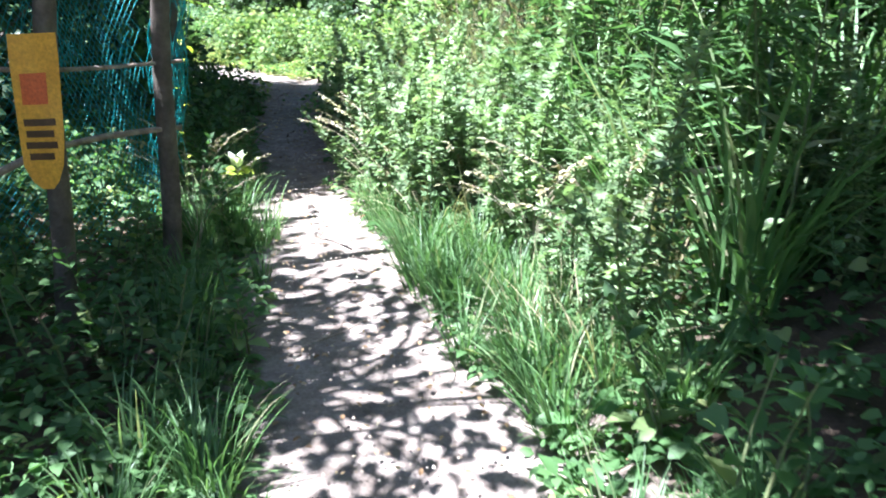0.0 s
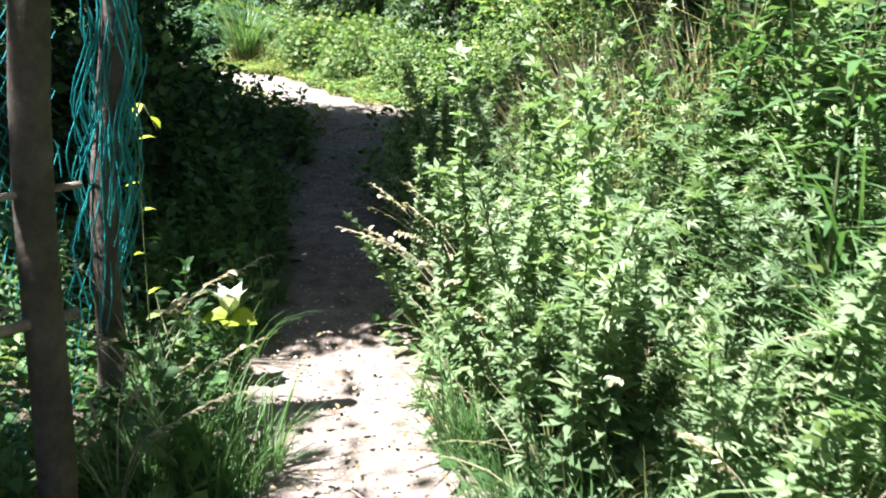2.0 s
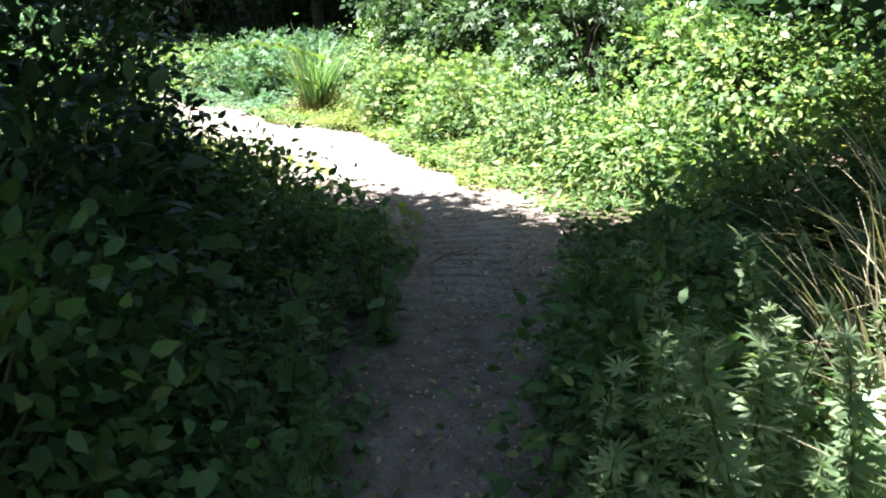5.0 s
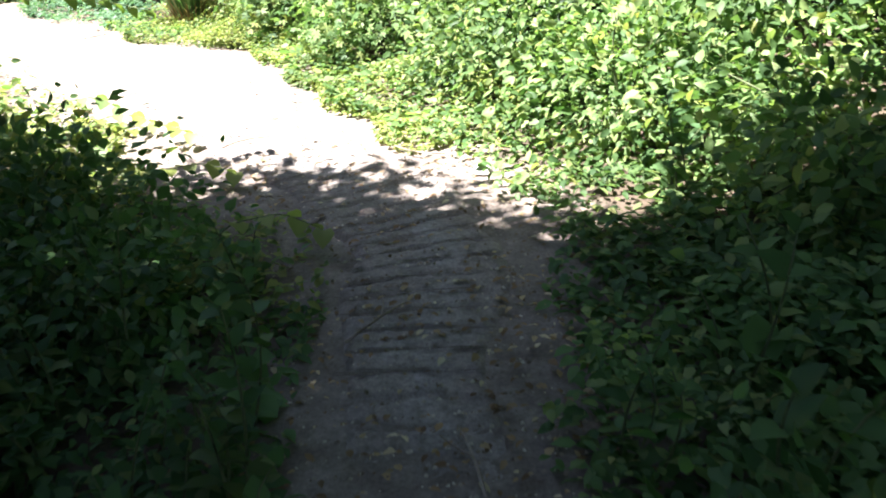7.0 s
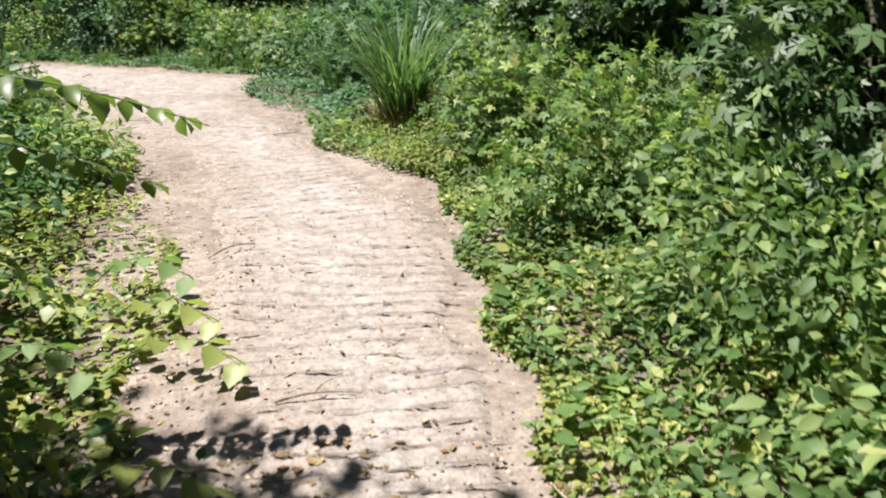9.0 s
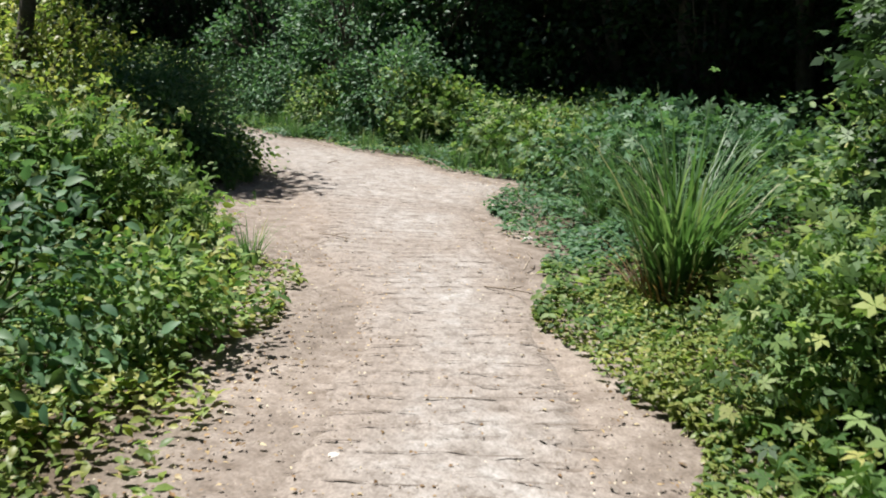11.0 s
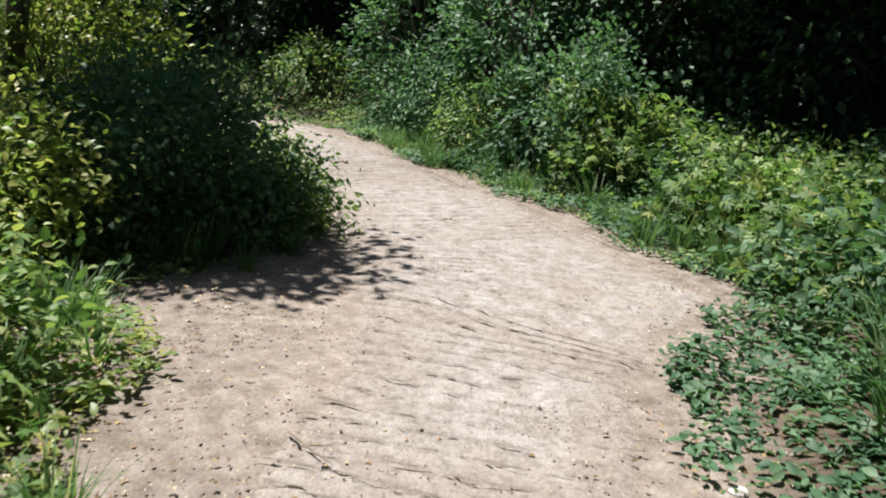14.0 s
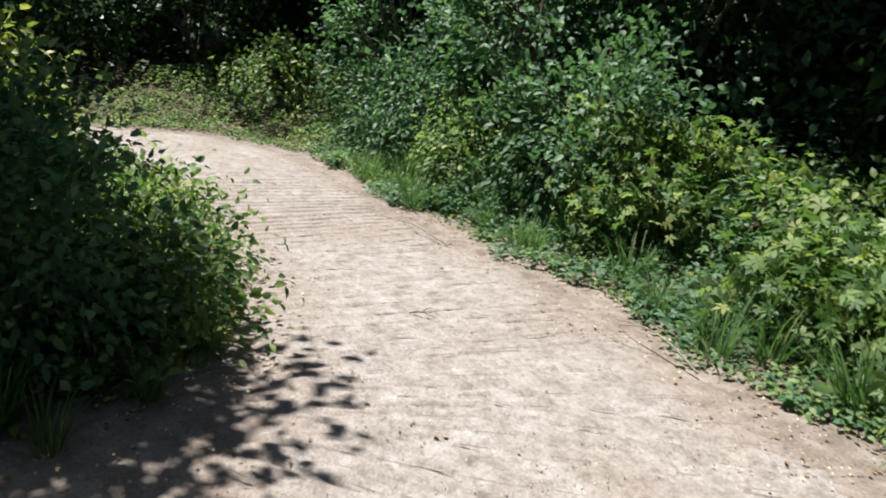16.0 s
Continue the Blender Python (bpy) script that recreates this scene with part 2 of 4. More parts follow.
def ground_z(xy):
    xy = np.asarray(xy, float).reshape(-1, 2)
    d, side = lateral(xy)
    bank = np.where(side > 0, 0.55 * smooth(d, 0.25, 3.2) + 0.5 * smooth(d, 3, 8), 0.22 * smooth(d, 0.4, 3.0))
    far = 7.0 * smooth(np.hypot(xy[:, 0] + 6, xy[:, 1] - 10), 24, 60)
    return base_z(xy[:, 1]) + bank + far + 0.035 * waves(xy[:, 0] * 1.3, xy[:, 1] * 1.3) * smooth(d, 0.1, 1.0) + 0.006 * waves(xy[:, 0] * 5, xy[:, 1] * 5)


def gz(x, y):
    return float(ground_z([(x, y)])[0])


# ---- builders ----
def mesh_from(name, verts, faces_by_size, mat, smooth_faces=False):
    """A mesh from arrays of vertices and of faces, grouped by corner count."""
    me = bpy.data.meshes.new(name)
    loops = np.concatenate([f.ravel() for f in faces_by_size]).astype(np.int32)
    totals = np.concatenate([np.full(len(f), f.shape[1]) for f in faces_by_size])
    starts = np.concatenate([[0], np.cumsum(totals)[:-1]]).astype(np.int32)
    me.vertices.add(len(verts))
    me.loops.add(len(loops))
    me.polygons.add(len(starts))
    me.vertices.foreach_set("co", np.asarray(verts, np.float32).ravel())
    me.polygons.foreach_set("loop_start", starts)
    me.loops.foreach_set("vertex_index", loops)
    me.update(calc_edges=True)
    if smooth_faces:
        me.polygons.foreach_set("use_smooth", np.ones(len(starts), bool))
    me.materials.append(mat)
    return me


def template(verts, faces):
    sizes = sorted({len(f) for f in faces})
    return np.array(verts, float), [np.array([f for f in faces if len(f) == k]) for k in sizes]


OVATE = template([(0, 0, 0), (-0.27, 0.3, 0.07), (0.27, 0.3, 0.07), (0, 0.36, 0), (-0.22, 0.66, 0.04), (0.22, 0.66, 0.04), (0, 0.7, -0.03), (0, 1, -0.14)],
                 [(0, 3, 1), (0, 2, 3), (1, 3, 6, 4), (3, 2, 5, 6), (4, 6, 7), (6, 5, 7)])
HEART = template([(0, 0.06, 0), (-0.3, -0.06, 0.03), (0.3, -0.06, 0.03), (-0.5, 0.28, 0.09), (0.5, 0.28, 0.09), (0, 0.4, 0), (-0.33, 0.66, 0.05), (0.33, 0.66, 0.05), (0, 1, -0.12)],
                 [(0, 5, 3, 1), (0, 2, 4, 5), (3, 5, 8, 6), (5, 4, 7, 8)])
LANCE = template([(0, 0, 0), (-0.11, 0.35, 0.04), (0.11, 0.35, 0.04), (0, 0.4, 0), (0, 1, -0.22)], [(0, 3, 1), (0, 2, 3), (1, 3, 4), (3, 2, 4)])
DIAMOND = template([(0, 0, 0), (-0.3, 0.45, 0.08), (0.3, 0.45, 0.08), (0, 1, -0.1)], [(0, 2, 3, 1)])


def lobed(angles, lengths, width):
    v, f = [(0, 0, 0)], []
    for a, l in zip(angles, lengths):
        c, s = math.cos(radians(a)), math.sin(radians(a))
        k = len(v)
        for along, across, up in ((0.5, -width, 0.04), (1.0, 0, -0.1), (0.5, width, 0.04)):
            v.append((l * along * s + across * c, l * along * c - across * s, up))
        f.append((0, k, k + 1, k + 2))
    return template(v, f)


PALMATE = lobed((-118, -58, 0, 58, 118), (0.55, 0.8, 1.0, 0.8, 0.55), 0.17)
FEATHER = lobed((-100, -65, -30, 0, 30, 65, 100), (0.5, 0.7, 0.85, 1.0, 0.85, 0.7, 0.5), 0.085)
TRIPLE = lobed((-85, 0, 85), (0.8, 1.0, 0.8), 0.3)


def unit(v):
    return v / np.maximum(np.linalg.norm(v, axis=-1, keepdims=True), 1e-9)


def leaf_mass(name, shape, pos, way, up, size, mat):
    """Many leaves as one mesh: each with its root, the way it points, its upper side and its length."""
    tv, tf = shape
    way = unit(way)
    side = unit(np.cross(way, up))
    top = np.cross(side, way)
    v = pos[:, None] + size[:, None, None] * (tv[None, :, :1] * side[:, None] + tv[None, :, 1:2] * way[:, None] + tv[None, :, 2:] * top[:, None])
    shift = (np.arange(len(pos)) * len(tv))[:, None, None]
    return mesh_from(name, v.reshape(-1, 3), [(f[None] + shift).reshape(-1, f.shape[1]) for f in tf], mat)


def blade_mass(name, root, azimuth, lean, bend, length, width, mat, steps=5):
    """Grass blades: tapering strips that lean and droop, with a keel."""
    n = len(root)
    u = np.linspace(0, 1, steps)
    angle = lean[:, None] + bend[:, None] * u[None] ** 1.3
    seg = length[:, None] / (steps - 1)
    out = np.cumsum(np.concatenate([np.zeros((n, 1)), np.sin(angle[:, :-1]) * seg], 1), 1)
    high = np.cumsum(np.concatenate([np.zeros((n, 1)), np.cos(angle[:, :-1]) * seg], 1), 1)
    dx, dy = np.cos(azimuth)[:, None], np.sin(azimuth)[:, None]
    mid = np.stack([root[:, :1] + out * dx, root[:, 1:2] + out * dy, root[:, 2:] + high], 2)
    across = np.stack([-dy, dx, 0 * dx], 2)
    w = width[:, None] * (1 - u[None] ** 2.2) * (0.55 + 0.9 * np.minimum(u[None] * 2.5, 0.5)) + 0.0004
    keel = np.stack([0 * w, 0 * w, 0.3 * w], 2)
    v = np.stack([mid - across * w[..., None] + keel, mid, mid + across * w[..., None] + keel], 2).reshape(n, -1, 3)
    f = np.array([(3 * i + k, 3 * i + k + 1, 3 * i + k + 4, 3 * i + k + 3) for i in range(steps - 1) for k in (0, 1)])
    faces = (f[None] + (np.arange(n) * 3 * steps)[:, None, None]).reshape(-1, 4)
    return mesh_from(name, v.reshape(-1, 3), [faces], mat)


def tube_mass(name, lines, mat, sides=6):
    """Round tapering rods along lines of points: (points, first radius, last radius)."""
    verts, quads, at = [], [], 0
    ring = np.linspace(0, 2 * math.pi, sides, endpoint=False)
    for pts, r0, r1 in lines:
        p = np.array(pts, float)
        t = unit(np.gradient(p, axis=0))
        ref = np.where(np.abs(t[:, 2:]) > 0.9, [[1.0, 0, 0]], [[0, 0, 1.0]])
        a = unit(np.cross(t, ref))
        b = np.cross(t, a)
        r = np.linspace(r0, r1, len(p))[:, None, None]
        v = p[:, None] + r * (np.cos(ring)[None, :, None] * a[:, None] + np.sin(ring)[None, :, None] * b[:, None])
        verts.append(v.reshape(-1, 3))
        i, k = np.meshgrid(np.arange(len(p) - 1), np.arange(sides), indexing="ij")
        k2 = (k + 1) % sides
        quads.append(at + np.stack([i * sides + k, i * sides + k2, (i + 1) * sides + k2, (i + 1) * sides + k], -1).reshape(-1, 4))
        at += len(p) * sides
    return mesh_from(name, np.concatenate(verts), [np.concatenate(quads)], mat, True)


def put(name, me, parent=None, label=""):
    ob = new(name, me)
    if parent:
        ob.parent = parent
    if label:
        ob["label"] = label
    return ob


def bent(a, b, sag, rng, n=6):
    a, b = np.array(a, float), np.array(b, float)
    u = np.linspace(0, 1, n)[:, None]
    wob = rng.normal(0, 1, 3) * np.linalg.norm(b - a) * 0.06
    return a + (b - a) * u + np.sin(u * math.pi) * (np.array((0, 0, sag)) + wob)


# ---- setting ----
def build_ground():
    """One sheet: fine near the way, coarse to the horizon."""
    def axis(lo, hi, step):
        fine = np.arange(lo, hi + step / 2, step)
        out = np.cumsum(np.geomspace(step, 60, 34))
        return np.concatenate([lo - out[::-1], fine, hi + out])
    xs, ys = axis(-17, 5, 0.12), axis(-3, 21, 0.12)
    gx, gy = np.meshgrid(xs, ys)
    xy = np.stack([gx.ravel(), gy.ravel()], 1)
    v = np.column_stack([xy, ground_z(xy)])
    i, k = np.meshgrid(np.arange(len(ys) - 1), np.arange(len(xs) - 1), indexing="ij")
    w = len(xs)
    quads = np.stack([i * w + k, i * w + k + 1, (i + 1) * w + k + 1, (i + 1) * w + k], -1).reshape(-1, 4)
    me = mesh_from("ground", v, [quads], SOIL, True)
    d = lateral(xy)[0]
    # 0 on the way, rising to 1 about half a metre outside it
    verge = smooth(d + 0.15 * waves(xy[:, 0] * 4, xy[:, 1] * 4), 0.05, 0.55)
    me.attributes.new("verge_dark", "FLOAT", "POINT").data.foreach_set("value", verge.astype(np.float32))
    return tagged(put("ground", me), "brown trodden soil with grit and worn dirt trail", "ground", kind="structure")


def build_road():
    """Narrow cast concrete lane with raked cross grooves, ragged where soil lies over its edge."""
    rng = np.random.default_rng(5)
    n, m = 1900, 34
    lo, hi = resample(LANE_LEFT, n), resample([p for p in RIGHT_EDGE if p[1] > 8 or p[0] < -3], n)
    # pair the two edges across
    mid_l = np.array([lo[i] for i in range(n)])
    tree = np.linalg.norm(mid_l[:, None, :] - hi[None, ::5, :], axis=2)
    near = np.maximum.accumulate(tree.argmin(1) * 5)
    k = np.ones(61) / 61
    near = np.convolve(np.pad(near.astype(float), 30, mode="edge"), k, "valid")
    hx = np.stack([np.interp(near, np.arange(n), hi[:, j]) for j in (0, 1)], 1)
    s = np.concatenate([[0], np.cumsum(np.linalg.norm(np.diff((mid_l + hx) / 2, axis=0), axis=1))])
    u = np.linspace(0, 1, m)
    rag_l = 0.09 + 0.05 * waves(s * 1.3, s * 0.4) + 0.03 * np.sin(s * 7)
    rag_r = 0.11 + 0.06 * waves(s * 1.1 + 3, s * 0.5) + 0.03 * np.sin(s * 6 + 1)
    start = smooth(s, 0.0, 1.2)
    width = np.linalg.norm(hx - mid_l, axis=1)
    ul, ur = np.clip(rag_l / width, 0.01, 0.3), 1 - np.clip(rag_r / width, 0.01, 0.3)
    uu = ul[:, None] + (ur - ul)[:, None] * u[None]
    xy = mid_l[:, None] * (1 - uu[..., None]) + hx[:, None] * uu[..., None]
    flat = xy.reshape(-1, 2)
    ss = np.repeat(s, m) + 0.05 * np.sin(flat[:, 0] * 2.3 + flat[:, 1]) + 0.02 * np.sin(flat[:, 0] * 9)
    strength = 0.25 + 0.75 * smooth(waves(flat[:, 0] * 0.9 + 2, flat[:, 1] * 0.9), -0.4, 0.6)
    groove = -0.019 * strength * np.clip(np.cos(ss * 2 * math.pi / 0.125) * 3 - 1.9 + 0.9 * np.sin(flat[:, 0] * 17 + flat[:, 1] * 13) + rng.normal(0, 0.5, len(flat)), 0, 1)
    edge = np.minimum(np.tile(u, n), 1 - np.tile(u, n))
    z = base_z(flat[:, 1]) + 0.024 * start.repeat(m) - 0.004 + groove - 0.035 * (1 - smooth(edge, 0, 0.11)) - 0.03 * (1 - start.repeat(m)) + 0.004 * waves(flat[:, 0] * 3, flat[:, 1] * 3) + rng.normal(0, 0.0014, len(flat))
    i, q = np.meshgrid(np.arange(n - 1), np.arange(m - 1), indexing="ij")
    quads = np.stack([i * m + q, i * m + q + 1, (i + 1) * m + q + 1, (i + 1) * m + q], -1).reshape(-1, 4)
    # dark soil caught in the grooves
    crest = np.flatnonzero((np.cos(ss * 2 * math.pi / 0.125) > 0.9) & (edge > 0.06) & (np.repeat(s, m) > 1.0))
    pick = rng.choice(crest, min(15000, len(crest)), replace=False)
    pick = pick[rng.uniform(-0.2, 1.1, len(pick)) < strength[pick]]
    over = np.repeat(hx - mid_l, m, axis=0)[pick]
    over = np.column_stack([over + rng.normal(0, 0.07, over.shape), np.zeros(len(pick))])
    size = 0.02 + 0.15 * rng.uniform(0, 1, len(pick)) ** 2.2
    sliver = template([(0, 0, 0), (-0.03, 0.3, 0.006), (0.028, 0.5, 0.006), (-0.022, 0.75, 0.006), (0, 1, 0)], [(0, 2, 4, 3, 1)])
    soil_bits = leaf_mass("groove_soil", sliver, np.column_stack([flat[pick], base_z(flat[pick, 1]) + 0.023 * start.repeat(m)[pick]]) - unit(over) * size[:, None] / 2, over, np.tile((0, 0, 1.0), (len(pick), 1)), size, GROOVE_SOIL)
    tagged(put("groove_soil", soil_bits), "dark soil and crumbs caught in the lane's grooves", "ground litter", kind="stuff")
    me = mesh_from("road", np.column_stack([flat, z]), [quads], CONCRETE)
    inner = np.tile(u, n) < 0.5
    rim = edge * np.repeat(width, m) + 0.16 * waves(flat[:, 0] * 3, flat[:, 1] * 3) + 0.08 * waves(flat[:, 0] * 9, flat[:, 1] * 8)
    film = (1 - smooth(rim, 0.0, np.where(inner, 0.75, 0.55))) * smooth(np.hypot(flat[:, 0] + 7.4, flat[:, 1] - 18.35), 0.3, 0.75)
    me.attributes.new("soil_film", "FLOAT", "POINT").data.foreach_set("value", film.astype(np.float32))
    return tagged(put("road", me), "narrow grey-beige concrete lane with raked cross grooves", "road", kind="structure")


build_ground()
build_road()


# ---- plants ----
def stuff(ob):
    return tagged(ob, kind="stuff")


def plant(name, label, category, group=""):
    return tagged(new(name), label, category, group)


def clumps(rng, count, rx, ry, h, low=0.15, under=-0.35):
    """Centres of leaf clumps: an uneven dome, most of them near its skin."""
    a = rng.uniform(0, 2 * math.pi, count)
    e = np.arcsin(rng.uniform(under, 1, count))
    r = rng.uniform(0.55, 1.0, count) ** 0.6 * (1 + 0.22 * np.sin(3 * a + rng.uniform(0, 6)) + 0.12 * np.sin(5 * a + 4 * e))
    return np.column_stack([rx * r * np.cos(e) * np.cos(a), ry * r * np.cos(e) * np.sin(a), h * low + h * (1 - low) * np.clip(0.42 + 0.58 * np.sin(e) * r, 0, 1.1)])


def foliage(rng, centres, middle, per, spread, size, shape, mat, droop=0.35, flat=0.6):
    n = len(centres) * per
    c = np.repeat(centres, per, 0)
    off = rng.normal(0, 1, (n, 3)) * np.array((1, 1, 0.75)) * spread
    pos = c + off
    outward = unit(pos - middle) + rng.normal(0, 0.55, (n, 3)) - np.array((0, 0, droop))
    up = rng.normal(0, 0.55, (n, 3)) + np.array((0, 0, flat)) + 0.6 * unit(pos - middle)
    return leaf_mass("leaves", shape, pos, outward, up, size * rng.uniform(0.55, 1.25, n), mat)


def shrub(seed, rx, ry, h, count, per, size, shape, mat, spread=0.16, label="", name="shrub", category="bush", group=""):
    rng = np.random.default_rng(seed)
    top = plant(name, label, category, group)
    c = clumps(rng, count, rx, ry, h, 0.03, -0.68)
    lines = [(bent((rng.normal(0, 0.07 * rx), rng.normal(0, 0.07 * ry), -0.05), p, 0.1 * h, rng), 0.012 * h + 0.004, 0.003) for p in c[::2]]
    stuff(put("branchwork", tube_mass("branchwork", lines, BARK if h > 1.3 else STEM, 5), top))
    stuff(put("foliage", foliage(rng, c, np.array((0, 0, h * 0.3)), per, spread, size, shape, mat), top))
    return top


def tree(seed, height, crown_r, crown_low, count, per, size, label, spread=0.34, trunk_r=0.12, lean=(0, 0), mat=None, name="tree"):
    rng = np.random.default_rng(seed)
    top = plant(name, label, "tree", "trees of the wood")
    c = clumps(rng, count, crown_r, crown_r, height - crown_low, 0.0) + np.array((lean[0], lean[1], crown_low))
    u = np.linspace(0, 1, 9)[:, None]
    trunk = np.column_stack([u * lean[0] + 0.12 * np.sin(u * 4 + seed), u * lean[1] + 0.12 * np.cos(u * 3 + seed) - 0.12, -0.2 + u * (crown_low + (height - crown_low) * 0.6)])
    put("trunk", tube_mass("trunk", [(trunk, trunk_r, trunk_r * 0.35)], BARK, 9), top)
    limbs = [(bent(trunk[4 + k % 5], p, 0.25, rng), trunk_r * 0.32, 0.012) for k, p in enumerate(c[::2])]
    stuff(put("branchwork", tube_mass("branchwork", limbs, BARK, 5), top))
    stuff(put("crown", foliage(rng, c, np.array((lean[0], lean[1], crown_low + (height - crown_low) * 0.3)), per, spread, size, OVATE if size < 0.12 else DIAMOND, mat or TREE_LEAF), top))
    return top


def weed(seed, h, stems, shape, mat, size, label, name="weed", group="weeds beside the trail", pitch=0.045):
    """Upright weed: leafy stalks from one root, leaves shrinking upwards."""
    rng = np.random.default_rng(seed)
    top = plant(name, label, "weed", group)
    for _ in range(stems):
        pos, way, up, sz = [], [], [], []
        hh = h * rng.uniform(0.55, 1.05)
        end = np.array((rng.normal(0, 0.16 * h), rng.normal(0, 0.16 * h), hh))
        line = bent((rng.normal(0, 0.05), rng.normal(0, 0.05), -0.04), end, 0.03, rng, 8)
        for j, q in enumerate(np.linspace(0.12, 1.0, int(hh / pitch))):
            i = min(int(q * 7), 6)
            p = line[i] + (line[i + 1] - line[i]) * (q * 7 - i)
            for turn in (0, 2.4):
                az = j * 2.4 + turn + rng.normal(0, 0.4)
                pos.append(p)
                way.append((math.cos(az), math.sin(az), rng.normal(0.15, 0.3) + 0.5 * q))
                up.append((rng.normal(0, 0.3), rng.normal(0, 0.3), 1))
                sz.append(size * (1.15 - 0.55 * q) * rng.uniform(0.6, 1.3))
        stalk = put("stalk", tube_mass("stalk", [(line, 0.006, 0.002)], STEM, 5), top)
        stuff(put("foliage", leaf_mass("foliage", shape, np.array(pos), np.array(way), np.array(up), np.array(sz), mat), stalk))
    return top


def tussock(seed, blades, length, width, radius, mat, label, lean=0.35, bend=1.3, name="grass_clump", group="grass clumps"):
    rng = np.random.default_rng(seed)
    top = plant(name, label, "grass", group)
    a, r = rng.uniform(0, 2 * math.pi, blades), radius * np.sqrt(rng.uniform(0, 1, blades))
    root = np.column_stack([r * np.cos(a), r * np.sin(a), np.full(blades, -0.03)])
    az = a + rng.normal(0, 0.5, blades)
    stuff(put("tuft", blade_mass("tuft", root, az, np.abs(rng.normal(0, lean, blades)), np.abs(rng.normal(bend, 0.45, blades)), length * rng.uniform(0.5, 1.1, blades), width * rng.uniform(0.6, 1.2, blades), mat, 7), top))
    return top


def seed_grass(seed, h, stems, label):
    """Dry flowering grass: thin arching culms with knotted seed heads."""
    rng = np.random.default_rng(seed)
    top = plant("seed_grass", label, "grass", "flowering grasses")
    lines, pos, way = [], [], []
    for _ in range(stems):
        az, reach, hh = rng.uniform(0, 6.3), h * rng.uniform(0.15, 0.6), h * rng.uniform(0.7, 1.05)
        u = np.linspace(0, 1, 10)
        x = reach * u ** 2.2
        z = hh * (u - 0.22 * u ** 3)
        line = np.column_stack([x * math.cos(az), x * math.sin(az), z - 0.03])
        lines.append((line, 0.0028, 0.0012))
        for q in np.linspace(0.78, 1.0, 16):
            p = np.array([np.interp(q, u, line[:, k]) for k in range(3)])
            pos.append(p)
            way.append((math.cos(az) + rng.normal(0, 0.5), math.sin(az) + rng.normal(0, 0.5), rng.normal(0.1, 0.4)))
    stuff(put("straw", tube_mass("straw", lines, DRY_STEM, 4), top))
    pos, way = np.array(pos), np.array(way)
    stuff(put("seed_head", leaf_mass("seed_head", OVATE, pos, way, np.tile((0, 0, 1.0), (len(pos), 1)), rng.uniform(0.018, 0.042, len(pos)), DRY_GRASS), top))
    return top


def along(side, t, d):
    """Places at a share t of the edge's length and d metres outside it."""
    e = EDGE_L if side < 0 else EDGE_R
    i = np.clip(t * (len(e) - 1), 1, len(e) - 2).astype(int)
    tan = unit(e[i + 1] - e[i - 1])
    nor = np.column_stack([-tan[:, 1], tan[:, 0]]) * (-side)
    return e[i] + nor * d[:, None]


def share(side, x, y):
    e = EDGE_L if side < 0 else EDGE_R
    return float(np.argmin(np.hypot(e[:, 0] - x, e[:, 1] - y)) / (len(e) - 1))


def cover(name, side, start, end, depth, heights, count, size, shape, mat, label, seed, skew=1.0, ragged=0.25):
    """Low tangle of leaves beside the way: heights (at its rim, at its back)."""
    rng = np.random.default_rng(seed)
    t = rng.uniform(share(side, *start), share(side, *end), count)
    d = depth * rng.uniform(0, 1, count) ** skew
    xy = along(side, t, d)
    d = d + ragged * (0.9 * waves(xy[:, 0] * 2.2, xy[:, 1] * 2.2) + 0.1)
    xy = along(side, t, np.maximum(d, -0.12))
    keep = ~(on_way(xy) & (d > 0.3)) & (rng.uniform(0, 1, count) < 0.5 + 0.5 * smooth(waves(xy[:, 0] * 3.7 + seed, xy[:, 1] * 3.7), -0.45, 0.3))
    xy, d = xy[keep], d[keep]
    n = len(xy)
    hh = heights[0] + (heights[1] - heights[0]) * smooth(d / depth, 0.05, 0.8)
    hh = hh * (0.75 + 0.85 * waves(xy[:, 0] * 1.7 + seed, xy[:, 1] * 1.7)).clip(0.12, 1.8)
    z = ground_z(xy) + hh * rng.uniform(0.0, 1, n) ** 0.55 + 0.01
    az = rng.uniform(0, 2 * math.pi, n)
    way = np.column_stack([np.cos(az), np.sin(az), rng.normal(-0.1, 0.35, n)])
    up = np.column_stack([rng.normal(0, 0.4, n), rng.normal(0, 0.4, n), np.ones(n)])
    me = leaf_mass("leaves", shape, np.column_stack([xy, z]), way, up, size * rng.uniform(0.5, 1.3, n), mat)
    return tagged(put(name, me), label, "plants", kind="stuff")


def set_plants(variants, places, seed, scale=(0.8, 1.2)):
    """Stand copies of the variants on the ground at the places; the first ones take the originals."""
    rng = np.random.default_rng(seed)
    z = ground_z(places)
    for k, ((x, y), zz) in enumerate(zip(places, z)):
        m = pose(x, y, zz, rng.normal(0, 3), rng.normal(0, 3), rng.uniform(0, 360)) @ Matrix.Scale(rng.uniform(*scale), 4)
        if k < len(variants):
            variants[k].matrix_basis = m
        else:
            ob = copy_thing(variants[k % len(variants)], Matrix())
            ob.matrix_basis = m


def strewn(side, start, end, depth, count, seed, skew=1.0, first=0.0):
    rng = np.random.default_rng(seed)
    t = rng.uniform(share(side, *start), share(side, *end), count)
    return along(side, t, first + (depth - first) * rng.uniform(0, 1, count) ** skew)


